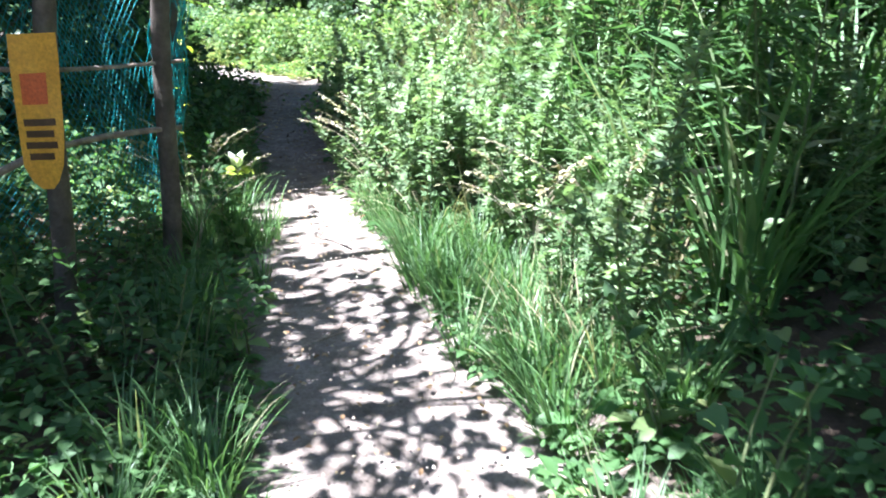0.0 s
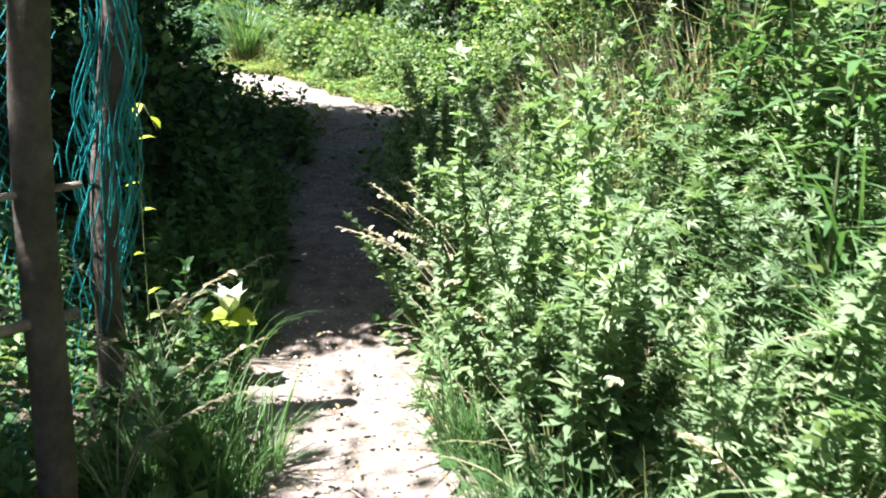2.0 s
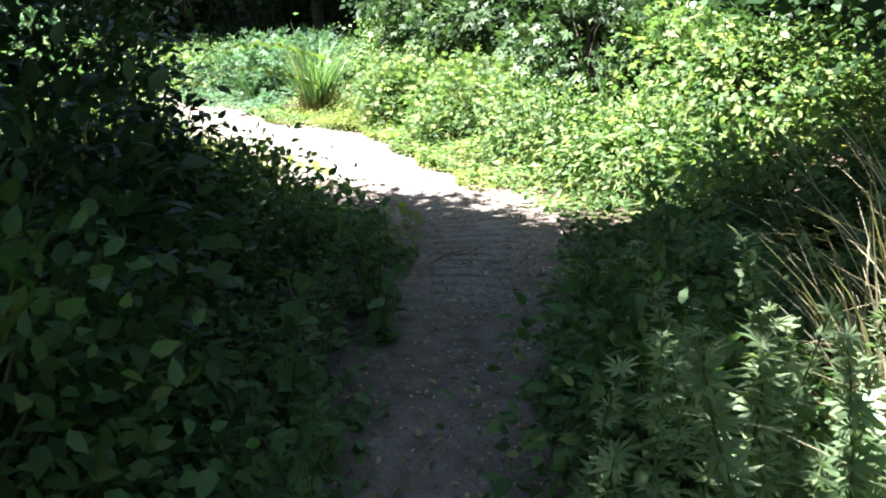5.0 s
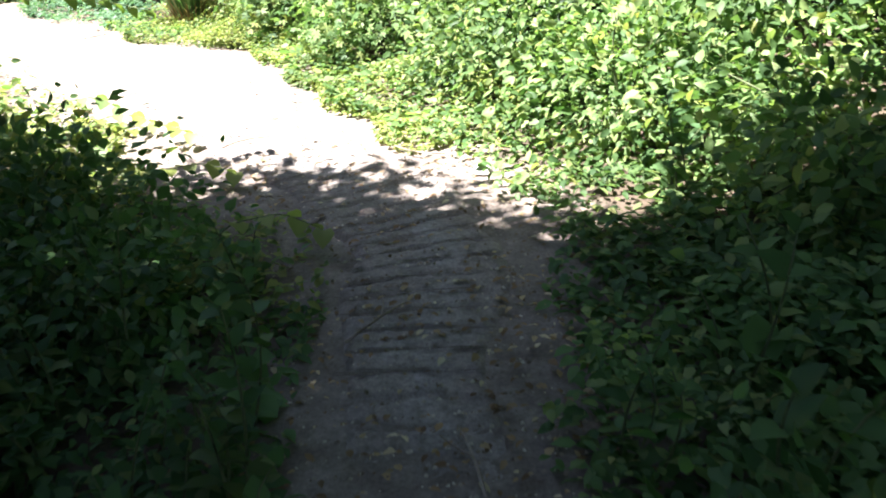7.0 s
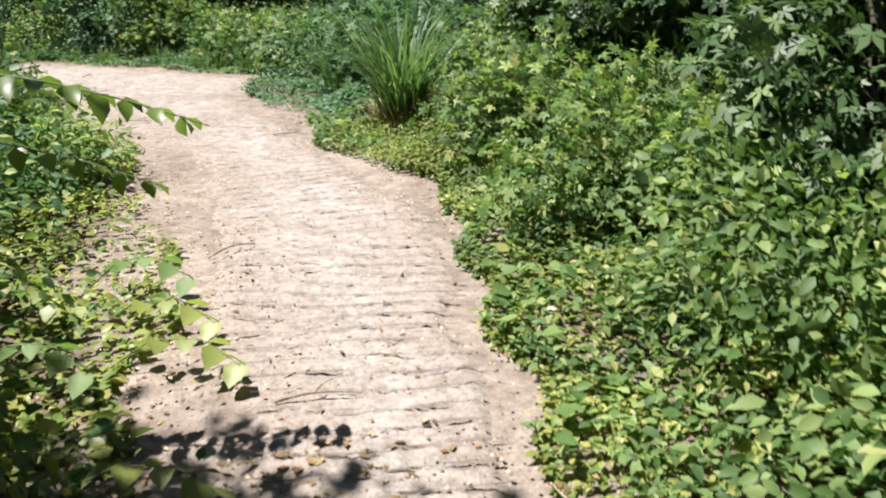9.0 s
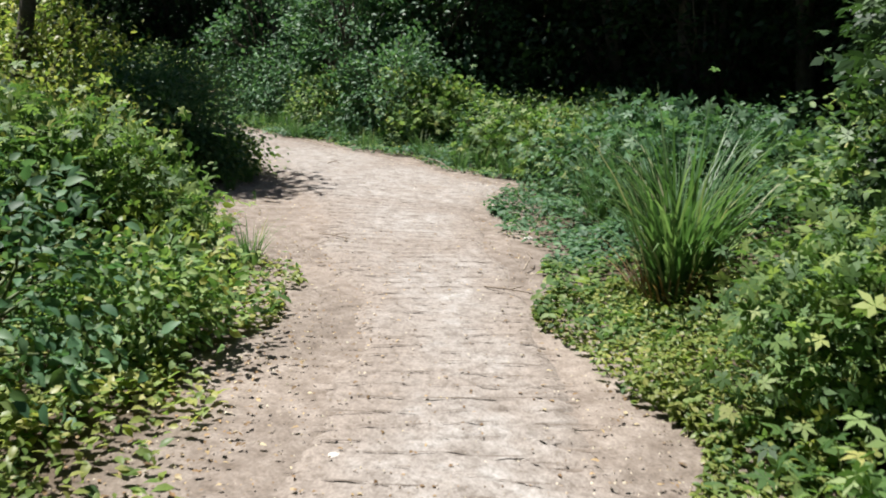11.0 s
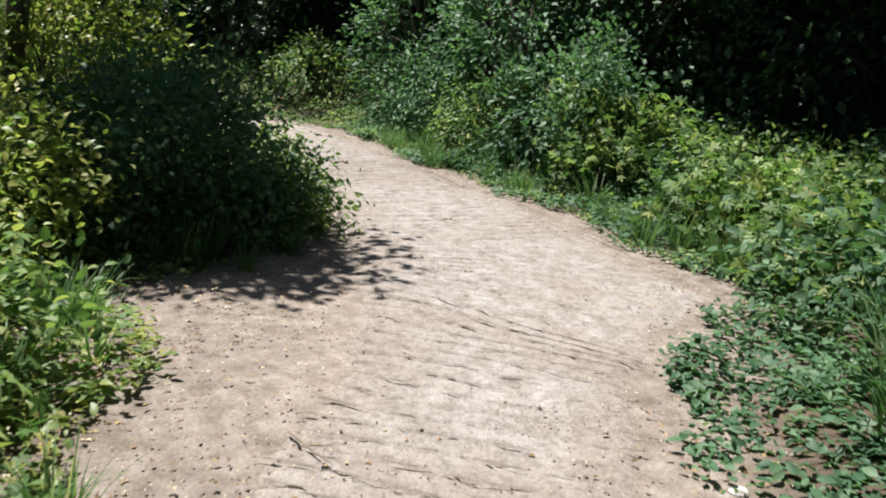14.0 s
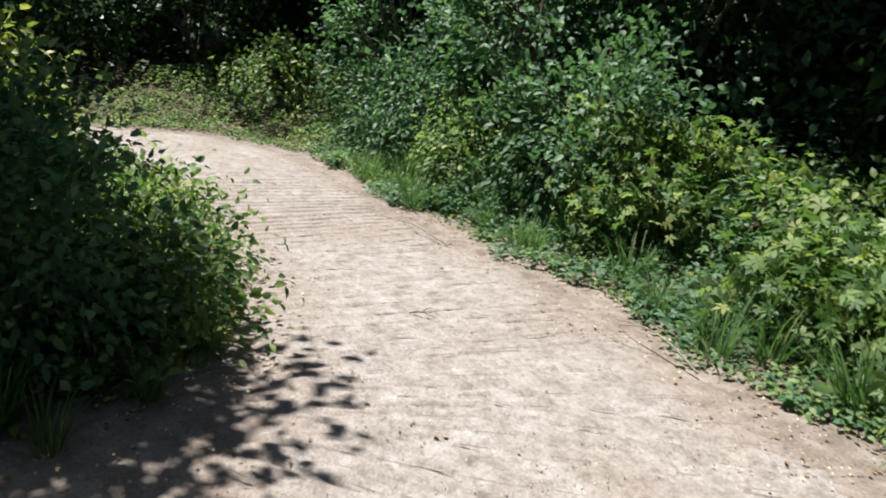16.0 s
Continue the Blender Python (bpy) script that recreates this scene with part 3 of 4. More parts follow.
# the wood all round: near trees placed by hand, the rest in a ring
# most crowns hang out of view, each set for the shade it casts
near_trees = [
    (tree(1, 6.0, 1.35, 2.9, 190, 80, 0.13, "broad-leaved tree shading the dirt trail", 0.22), -2.9, 7.1),
    (tree(2, 6.2, 1.85, 2.8, 300, 90, 0.13, "spreading broad-leaved tree shading the trail's end", 0.24, 0.14, (0.6, 0.2)), -3.5, 8.25),
    # next two: unseen trees, added only to shade the netting and the bank
    (tree(3, 5.4, 1.2, 2.7, 130, 70, 0.12, "unseen broad-leaved tree added to shade the netting and the trail's side", 0.24, 0.11, (0.5, 0.1)), -2.6, 2.6),
    (tree(4, 4.5, 0.95, 2.7, 100, 70, 0.12, "unseen leaning tree added to shade the bank at the trail's start", 0.22, 0.11, (-1.6, 0.7)), 3.4, 1.45),
    (tree(5, 4.8, 0.85, 2.7, 80, 70, 0.12, "broad-leaved tree shading the lane's inner curve", 0.22, 0.1, (0.2, 0.4)), -10.95, 14.7),
    (tree(6, 6.0, 1.8, 2.4, 170, 70, 0.13, "tall dark tree leaning out of the wood", 0.32, 0.13, (-0.3, -1.4)), -6.6, 22.5),
    (tree(7, 6.4, 1.9, 2.4, 170, 70, 0.13, "tall dark tree leaning out of the wood", 0.32, 0.15, (-0.3, -1.3)), -9.6, 22.8),
    (tree(8, 6.6, 1.9, 2.9, 170, 70, 0.13, "tall dark tree leaning out of the wood", 0.32, 0.13, (-0.5, -1.0)), -2.4, 19.0),
    # next four: trunks and crowns out of view, added only for their shade
    (tree(30, 5.2, 1.65, 2.9, 210, 85, 0.13, "unseen broad-leaved tree added to shade the trail's right bank", 0.24, 0.12, (-3.85, -0.5)), 3.6, 9.4),
    (tree(31, 5.8, 1.6, 2.9, 190, 80, 0.13, "unseen broad-leaved tree added to shade the creepers", 0.24, 0.12, (0.3, 0.2)), -5.6, 8.7),
    (tree(32, 5.0, 0.8, 3.1, 110, 70, 0.12, "unseen young tree added to shade the trail past the netting", 0.18, 0.09, (0.5, 0.3)), -2.35, 5.6),
    (tree(33, 3.3, 0.9, 2.2, 42, 13, 0.115, "unseen young tree added to dapple the trail with leaf shadows", 0.18, 0.05, (1.1, 0.5)), -1.15, 2.35),
    (tree(34, 6.2, 1.8, 2.4, 170, 70, 0.13, "tall dark tree leaning out of the wood", 0.32, 0.13, (-0.2, -1.2)), -4.4, 21.6),
    (tree(35, 5.6, 1.6, 2.2, 160, 70, 0.13, "dark tree at the wood's edge", 0.3, 0.12, (-0.1, -1.0)), -8.1, 22.6),
    (tree(36, 6.0, 1.7, 2.4, 160, 70, 0.13, "tall dark tree above the ivy", 0.3, 0.13, (-0.5, -0.8)), -0.6, 18.2),
    (tree(37, 6.0, 1.8, 2.3, 160, 70, 0.13, "tall dark tree behind the bend", 0.3, 0.13, (0.0, -0.8)), -11.2, 23.6),
    (tree(38, 6.2, 1.9, 2.4, 160, 70, 0.13, "tall dark tree behind the bend", 0.3, 0.13, (0.4, -0.6)), -17.6, 21.8),
]
for ob, x, y in near_trees:
    ob.matrix_basis = pose(x, y, gz(x, y))
wood = [tree(10 + k, h, r, low, 90, 46, 0.17, "dark broad-leaved tree of the wood behind", 0.42, 0.13) for k, (h, r, low) in enumerate([(7.5, 2.6, 1.2), (8.5, 2.8, 1.8), (6.5, 2.4, 0.8), (9.0, 3.0, 2.2)])]
rng = np.random.default_rng(77)
tries = rng.uniform((-30, -9), (13, 31), (4000, 2))
tries_d, tries_side = lateral(tries)
spots = []
for p, d, side in zip(tries, tries_d, tries_side):
    low = (10.5 if p[1] > 6 else 6.0) if side < 0 else 4.4
    if low < d < 15 and all(np.hypot(*(p - q)) > 2.3 for q in spots):
        spots.append(p)
spots = spots[:130]
set_plants(wood, np.array(spots), 3, (0.85, 1.25))

# forest floor and undergrowth
def forest_floor():
    rng = np.random.default_rng(41)
    xy = rng.uniform((-30, -9), (13, 31), (170000, 2))
    d, side = lateral(xy)
    keep = d > np.where(side > 0, 2.2, 2.0) + 0.6 * waves(xy[:, 0], xy[:, 1])
    xy, d = xy[keep], d[keep]
    n = len(xy)
    z = ground_z(xy) + rng.uniform(0, 1, n) ** 1.3 * (0.35 + 0.3 * waves(xy[:, 0] * 1.3, xy[:, 1] * 1.1)).clip(0.1, 1)
    az = rng.uniform(0, 6.3, n)
    me = leaf_mass("leaves", DIAMOND, np.column_stack([xy, z]), np.column_stack([np.cos(az), np.sin(az), rng.normal(0, 0.3, n)]), np.column_stack([rng.normal(0, 0.4, (n, 2)), np.ones(n)]), rng.uniform(0.06, 0.17, n), TREE_LEAF)
    return tagged(put("undergrowth", me), "dark low undergrowth covering the forest floor", "plants", kind="stuff")


forest_floor()
dark_shrubs = [shrub(60 + k, 1.3, 1.2, h, 60, 46, 0.12, DIAMOND, TREE_LEAF, 0.22, "dark leafy understorey shrub at the wood's edge", group="understorey shrubs") for k, h in enumerate((1.7, 2.3, 2.8))]
edge_r = strewn(1, (2.0, -2), (-20, 18), 4.8, 60, 8, first=3.0)
edge_l = np.concatenate([strewn(-1, (0.85, -2), (-1.2, 9.9), 5.0, 16, 9, first=2.6), strewn(-1, (-3.6, 12.9), (-6.7, 14.75), 6.5, 10, 10, first=4.5), np.random.default_rng(12).uniform((-14.5, 8.5), (-8.5, 11.0), (12, 2)), np.random.default_rng(14).uniform((-27, 10), (-18.3, 25), (36, 2)), np.random.default_rng(15).uniform((-17, 22), (-4, 27), (26, 2))])
set_plants(dark_shrubs, np.concatenate([edge_r, edge_l]), 11, (0.8, 1.2))

# leafy tangles beside the way
cover("vine_cover", 1, (-0.3, 8.8), (-5.2, 16.1), 2.9, (0.08, 0.6), 70000, 0.05, OVATE, VINE, "glossy green creeping vines over the bank", 21, 0.8)
cover("vine_cover", 1, (-0.3, 8.8), (-5.2, 16.1), 2.9, (0.1, 0.75), 4200, 0.078, HEART, VINE, "large heart-shaped vine leaves over the bank", 22, 0.7)
cover("creeping_weeds", 1, (-1.2, 11.8), (-4.9, 15.8), 0.9, (0.06, 0.2), 26000, 0.035, OVATE, YELLOW_VINE, "low yellow-green creeping weeds along the lane", 23, 1.2, 0.2)
cover("vine_cover", 1, (-5.2, 16.1), (-15, 18.7), 2.6, (0.08, 0.45), 62000, 0.058, OVATE, SHRUB_LEAF, "dense green vines at the foot of the wood", 24, 0.8)
cover("creeping_weeds", 1, (-7.3, 18.2), (-17.0, 15.5), 1.4, (0.05, 0.25), 18000, 0.04, OVATE, VINE, "low fresh green weeds along the lane", 25, 1.0, 0.12)
cover("creeping_weeds", 1, (-12.5, 18.65), (-17.1, 14.0), 4.5, (0.08, 0.3), 34000, 0.06, OVATE, VINE, "low fresh green weeds beyond the bend", 35, 0.8, 0.1)
cover("vine_cover", -1, (-1.2, 10.0), (-8.4, 16.2), 2.6, (0.07, 0.4), 40000, 0.055, OVATE, YELLOW_VINE, "sunlit yellow-green creepers beside the lane", 26, 0.9, 0.3)
cover("vine_cover", -1, (-3.0, 12.2), (-8.4, 16.2), 3.4, (0.1, 0.5), 18000, 0.07, OVATE, VINE, "green broad-leaved creepers beside the lane", 27, 0.6, 0.3)
cover("vine_cover", -1, (-8.6, 16.3), (-15, 17.2), 2.5, (0.06, 0.5), 18000, 0.06, OVATE, VINE, "green creepers along the inner curve", 28, 0.9, 0.15)
cover("vine_cover", 1, (1.85, -1), (0.0, 7.6), 3.0, (0.08, 0.5), 30000, 0.065, OVATE, WEED, "leafy ground weeds under the tall herbs", 29, 0.8, 0.15)
cover("vine_cover", 1, (1.75, 1.0), (1.18, 3.3), 2.4, (0.12, 0.4), 1100, 0.085, HEART, WEED, "broad-leaved weeds in the shade", 30, 0.8, 0.1)
cover("vine_cover", 1, (0.0, 7.4), (-0.5, 10.7), 2.8, (0.08, 0.45), 30000, 0.06, OVATE, WEED, "shaded creepers beside the dirt trail", 31, 0.8, 0.12)
cover("vine_cover", -1, (0.85, -1), (-1.2, 10.2), 2.6, (0.08, 0.5), 62000, 0.06, OVATE, WEED, "shaded weeds along the dirt trail", 32, 0.8, 0.12)

# sunlit herbs on the trail's far bank
HERB = "tall green mugwort with feathery lobed leaves"
herbs = [weed(100 + k, h, 4, PALMATE if k == 2 else FEATHER, MUGWORT, 0.078, HERB, "mugwort", pitch=0.036) for k, h in enumerate((0.7, 0.85, 1.0, 0.9))]
set_plants(herbs, np.concatenate([strewn(1, (1.3, 3.0), (0.0, 7.6), 1.5, 60, 50, first=0.4), strewn(1, (1.3, 3.0), (0.0, 7.6), 3.2, 45, 51, first=1.0), strewn(1, (0.9, 4.3), (0.0, 7.6), 0.45, 34, 250, first=0.02), strewn(1, (0.4, 5.5), (0.0, 7.4), 2.4, 26, 251, first=0.5)]), 52, (0.75, 1.2))
low_herbs = [weed(110 + k, h, 3, OVATE, WEED, 0.085, "leafy green weed with pointed oval leaves") for k, h in enumerate((0.4, 0.5, 0.6))]
set_plants(low_herbs, np.concatenate([strewn(-1, (0.6, 3.0), (-0.5, 7.2), 1.5, 60, 53, first=0.08), strewn(-1, (-0.5, 7.2), (-1.25, 10.4), 1.8, 34, 54, first=0.12), strewn(1, (1.8, 0.5), (1.2, 3.3), 2.4, 34, 55, first=0.15), strewn(1, (0.1, 7.0), (-0.5, 10.8), 2.4, 40, 56, first=0.15)]), 57, (0.75, 1.25))
broad_weeds = [weed(126 + k, h, 3, HEART, WEED, 0.1, "shaded weed with broad heart-shaped leaves", "broad_weed", pitch=0.085) for k, h in enumerate((0.36, 0.46))]
set_plants(broad_weeds, np.array([(-0.98, 8.9), (-1.1, 8.15), (-0.95, 7.7), (-1.3, 9.5), (-1.5, 10.2), (0.2, 8.95), (0.42, 8.2), (0.1, 9.7)]), 128, (0.8, 1.15))
tall_herbs = [weed(120 + k, h, 4, LANCE, GRASS, 0.16, "tall pale-green weed with lance-shaped leaves", "tall_weed") for k, h in enumerate((1.3, 1.6))]
set_plants(tall_herbs, strewn(1, (1.2, 3.2), (-0.1, 8.4), 3.0, 46, 58, first=1.0), 59, (0.85, 1.25))

# grasses
tufts = [tussock(130 + k, 60, 0.34, 0.0035, 0.06, GRASS, "small tuft of thin green grass", 0.3, 0.9) for k in range(3)]
set_plants(tufts, np.concatenate([strewn(1, (1.8, 0.8), (0.0, 7.4), 0.55, 70, 60), strewn(-1, (0.8, 1.2), (-0.3, 6.4), 0.5, 40, 61), strewn(1, (-8.0, 18.6), (-14.5, 18.7), 0.7, 40, 62), strewn(-1, (-4.7, 14.1), (-13, 17.2), 0.6, 22, 63), strewn(1, (1.5, 2.6), (0.6, 5.1), 0.5, 46, 260)]), 64, (0.6, 1.3))
reeds = [tussock(140 + k, 85, 1.25, 0.011, 0.12, GRASS, "tall arching green grass with broad drooping blades", 0.3, 1.5, "tall_grass", "tall grasses") for k in range(2)]
set_plants(reeds, np.array([(2.35, 4.9), (2.7, 5.7), (2.0, 6.0), (2.9, 4.3), (1.5, 7.4), (3.2, 6.4), (2.0, 4.2), (2.25, 3.5), (2.6, 3.9), (1.9, 5.3)]), 65, (0.85, 1.1))
straw = [tussock(150 + k, 110, 1.25, 0.005, 0.16, DRY_GRASS, "tall dry straw-coloured grass among the weeds", 0.22, 0.9, "dry_grass", "dry grasses") for k in range(2)]
set_plants(straw, np.array([(1.55, 7.7), (2.1, 8.1), (1.1, 8.3), (2.6, 7.6), (1.3, 6.9), (0.8, 7.9), (1.7, 7.1), (2.2, 7.0), (1.1, 7.5), (2.5, 6.6), (1.9, 7.6), (0.95, 6.9), (2.9, 7.2)]), 66, (0.8, 1.2))
culms = [seed_grass(160 + k, 0.95, 9, "dry flowering grass with pale knotted seed heads") for k in range(2)]
set_plants(culms, np.array([(0.55, 5.75), (0.42, 6.15), (0.62, 6.45), (0.66, 5.55), (0.75, 5.3), (1.5, 4.1), (1.2, 4.7), (-0.3, 4.9), (0.9, 6.8), (-0.15, 4.4), (1.75, 3.6)]), 67, (0.75, 1.05))
dry_tufts = [tussock(180 + k, 40, 0.55, 0.003, 0.08, DRY_GRASS, "pale dry grass tuft at the trail's edge", 0.3, 0.8, "dry_grass", "dry grasses") for k in range(2)]
set_plants(dry_tufts, strewn(1, (1.4, 2.9), (0.3, 5.9), 1.3, 20, 68, first=0.1), 69, (0.6, 1.2))
lemon = tussock(170, 330, 1.35, 0.011, 0.16, GRASS, "large lemongrass clump with long arching green blades", 0.2, 1.1, "lemongrass", "tall grasses")
lemon.matrix_basis = pose(-4.25, 16.15, gz(-4.25, 16.15)) @ Matrix.Scale(0.9, 4)
rng = np.random.default_rng(171)
a = rng.uniform(0, 6.3, 90)
put("dry_base", blade_mass("dry_base", np.column_stack([0.2 * np.cos(a), 0.2 * np.sin(a), np.full(90, -0.02)]), a, rng.uniform(0.1, 0.7, 90), rng.uniform(0.2, 1.0, 90), rng.uniform(0.2, 0.5, 90), np.full(90, 0.011), LITTER), lemon, "reddish-brown dead sheaths at the base")
white_reed = tussock(172, 120, 0.75, 0.006, 0.12, GRASS, "bluish-green arching grass at the lane's corner", 0.4, 1.3, "grass_clump")
white_reed.matrix_basis = pose(-5.9, 17.6, gz(-5.9, 17.6))

# shrubs placed one by one: x, y, rx, ry, height, clumps, leaves, leaf length
SHRUBS = [
    (-9.75, 15.6, 0.85, 0.75, 1.1, 170, 80, 0.052, OVATE, SHRUB_LEAF, "rounded dark green shrub leaning over the lane"),
    (-9.5, 13.9, 0.8, 0.7, 0.85, 60, 50, 0.075, OVATE, VINE, "vine-covered green shrub beside the lane"),
    (-11.3, 15.0, 0.9, 0.8, 1.4, 110, 56, 0.075, OVATE, YELLOW_VINE, "sunlit yellow-green shrub behind the lane"),
    (-12.2, 15.7, 1.1, 0.8, 0.75, 60, 46, 0.07, OVATE, VINE, "low green shrub on the inner curve"),
    (-7.1, 13.35, 0.6, 0.55, 0.9, 60, 46, 0.075, PALMATE, VINE, "green shrub with lobed leaves beside the lane"),
    (-8.3, 13.0, 0.8, 0.7, 1.0, 60, 46, 0.075, PALMATE, SHRUB_LEAF, "dark shrub with lobed leaves behind the lane"),
    (-5.4, 12.7, 0.8, 0.7, 0.9, 60, 46, 0.07, OVATE, SHRUB_LEAF, "dark green shrub beside the lane"),
    (-4.3, 11.6, 0.8, 0.7, 0.7, 50, 46, 0.065, OVATE, VINE, "low leafy shrub beside the lane"),
    (-3.0, 9.6, 0.7, 0.7, 1.3, 70, 50, 0.075, OVATE, TREE_LEAF, "dark shrub in the tree's shade"),
    (-1.9, 7.6, 0.8, 0.8, 1.2, 60, 46, 0.075, OVATE, TREE_LEAF, "dark shrub beside the shaded trail"),
    (-2.4, 5.6, 1.0, 1.0, 1.8, 70, 46, 0.08, OVATE, TREE_LEAF, "dark leafy shrub behind the netting"),
    (-1.5, 7.0, 0.55, 0.5, 1.0, 50, 40, 0.07, OVATE, WEED, "green shrub beside the shaded trail"),
    (1.9, 9.2, 0.7, 0.7, 0.5, 60, 46, 0.075, OVATE, TREE_LEAF, "shaded shrub on the bank"),
    (0.8, 11.0, 0.7, 0.7, 0.45, 60, 46, 0.07, OVATE, VINE, "vine-covered shrub on the bank"),
    (0.9, 12.7, 0.9, 0.9, 0.8, 60, 46, 0.075, OVATE, VINE, "vine-covered shrub on the bank"),
    (-0.6, 14.2, 0.9, 0.9, 1.6, 90, 46, 0.085, PALMATE, IVY, "tall vine-covered shrub on the bank"),
    (-1.5, 15.7, 1.0, 1.0, 2.5, 130, 50, 0.09, PALMATE, IVY, "tall ivy-covered shrub on the bank"),
    (-2.5, 16.8, 1.0, 0.9, 2.4, 130, 50, 0.09, PALMATE, IVY, "tall ivy-covered shrub on the bank"),
    (-0.4, 16.2, 1.1, 1.1, 2.8, 110, 50, 0.09, PALMATE, IVY, "tall dark ivy-covered shrub on the bank"),
    (-3.6, 17.3, 0.6, 0.6, 0.8, 50, 46, 0.07, OVATE, VINE, "green shrub beside the lemongrass"),
    (-6.3, 18.6, 0.8, 0.7, 0.7, 60, 46, 0.07, OVATE, SHRUB_LEAF, "low green shrub at the lane's corner"),
    (-7.6, 20.2, 0.9, 0.8, 0.5, 60, 46, 0.07, OVATE, VINE, "fresh green shrub at the foot of the wood"),
    (-9.2, 20.4, 0.8, 0.7, 0.45, 60, 46, 0.07, OVATE, VINE, "fresh green shrub at the foot of the wood"),
    (-11.3, 19.8, 0.8, 0.7, 1.4, 90, 56, 0.075, OVATE, SHRUB_LEAF, "green shrub with arching twigs beyond the bend"),
    (-8.8, 14.4, 0.6, 0.55, 0.95, 100, 56, 0.055, OVATE, YELLOW_VINE, "sunlit yellow-green shrub beside the lane"),
    (-2.05, 10.1, 0.45, 0.4, 0.38, 46, 46, 0.065, OVATE, WEED, "low leafy shrub where the trail meets the lane"),
    (-2.6, 10.6, 0.5, 0.4, 0.42, 46, 46, 0.065, OVATE, WEED, "low leafy shrub where the trail meets the lane"),
    (-3.1, 10.9, 0.5, 0.4, 0.36, 46, 46, 0.065, OVATE, YELLOW_VINE, "yellow-green low shrub beside the lane"),
    (0.15, 7.9, 0.3, 0.3, 0.5, 40, 40, 0.06, OVATE, WEED, "leafy weed clump beside the trail"),
    (0.12, 8.6, 0.3, 0.3, 0.45, 40, 40, 0.06, OVATE, WEED, "leafy weed clump beside the trail"),
    (-10.0, 16.4, 0.5, 0.32, 0.42, 60, 46, 0.055, OVATE, VINE, "low green skirt of creepers below the shrub"),
    (-10.9, 16.55, 0.6, 0.35, 0.5, 60, 46, 0.055, OVATE, VINE, "low green skirt of creepers below the shrub"),
    (-10.5, 19.75, 0.6, 0.5, 0.9, 60, 46, 0.07, PALMATE, VINE, "leafy green shrub at the foot of the wood"),
    (-12.6, 19.6, 0.8, 0.5, 0.7, 60, 46, 0.065, OVATE, VINE, "low fresh green shrub beyond the bend"),
    (-14.2, 19.6, 0.9, 0.6, 1.0, 90, 50, 0.065, OVATE, SHRUB_LEAF, "rounded green shrub beyond the bend"),
    (-7.2, 19.4, 0.7, 0.6, 0.5, 70, 46, 0.08, PALMATE, VINE, "sunlit leafy shrub at the lane's corner"),
    (-8.5, 19.7, 0.7, 0.6, 0.45, 70, 46, 0.08, PALMATE, VINE, "sunlit leafy shrub at the lane's corner"),
    (-5.3, 18.0, 0.8, 0.6, 0.75, 70, 46, 0.08, PALMATE, SHRUB_LEAF, "green shrub beside the lemongrass"),
    (-13.0, 20.3, 1.3, 0.9, 2.6, 120, 56, 0.09, OVATE, SHRUB_LEAF, "large pale-green shrub beyond the bend"),
    (-15.0, 20.2, 1.2, 1.0, 2.2, 100, 50, 0.09, OVATE, SHRUB_LEAF, "large pale-green shrub beyond the bend"),
    (-12.1, 21.2, 1.3, 1.1, 3.3, 120, 56, 0.09, OVATE, SHRUB_LEAF, "tall pale-green shrub beyond the bend"),
    (-17.0, 19.3, 1.0, 1.0, 0.8, 60, 46, 0.08, OVATE, VINE, "green shrub at the end of the view"),
    (-6.75, 13.95, 0.5, 0.45, 0.85, 56, 46, 0.07, PALMATE, VINE, "leafy green shrub at the lane's dirt margin"),
    (-7.5, 14.35, 0.45, 0.4, 0.5, 46, 46, 0.06, OVATE, VINE, "low green shrub at the lane's dirt margin"),
    (-6.1, 13.8, 0.5, 0.4, 0.35, 46, 46, 0.06, OVATE, YELLOW_VINE, "low yellow-green mound at the lane's dirt margin"),
    (-5.4, 13.5, 0.5, 0.4, 0.4, 46, 46, 0.06, OVATE, VINE, "low green mound beside the lane"),
    (-0.1, 12.0, 0.6, 0.6, 0.55, 60, 64, 0.06, OVATE, VINE, "rounded mound of vines on the bank"),
    (-0.75, 13.0, 0.6, 0.6, 0.6, 60, 64, 0.06, OVATE, VINE, "rounded mound of vines on the bank"),
    (-1.7, 14.3, 0.6, 0.6, 0.7, 60, 64, 0.06, PALMATE, VINE, "rounded mound of vines on the bank"),
    (-2.8, 15.4, 0.55, 0.5, 0.65, 60, 64, 0.06, PALMATE, VINE, "rounded mound of vines on the bank"),
    (0.4, 13.4, 0.7, 0.7, 0.9, 50, 46, 0.085, PALMATE, VINE, "rounded mound of vines on the bank"),
]
for k, (x, y, rx, ry, h, count, per, size, shape, mat, text) in enumerate(SHRUBS):
    shrub(200 + k, rx, ry, h, count, per, size, shape, mat, 0.13, text, group="shrubs beside the way").matrix_basis = pose(x, y, gz(x, y) - 0.02)


# ---- small things ----
TEAL = solid_material("teal_netting", (0.0, 0.16, 0.17), (0.03, 0.36, 0.36), 10.0, 0.45, 0.1)
SIGN_YELLOW = solid_material("yellow_sign_cloth", (0.55, 0.27, 0.015), (0.68, 0.36, 0.03), 9.0, 0.6, 0.2)
SIGN_RED = solid_material("red_print", (0.5, 0.09, 0.015), (0.6, 0.13, 0.02), 12.0, 0.6, 0.1)
SIGN_DARK = solid_material("dark_print", (0.06, 0.03, 0.012), (0.1, 0.05, 0.02), 12.0, 0.6, 0.1)
PETAL = leaf_material("white_petal", [(0.0, (0.75, 0.75, 0.68)), (1.0, (0.85, 0.85, 0.8))], 0.3, 0.5)
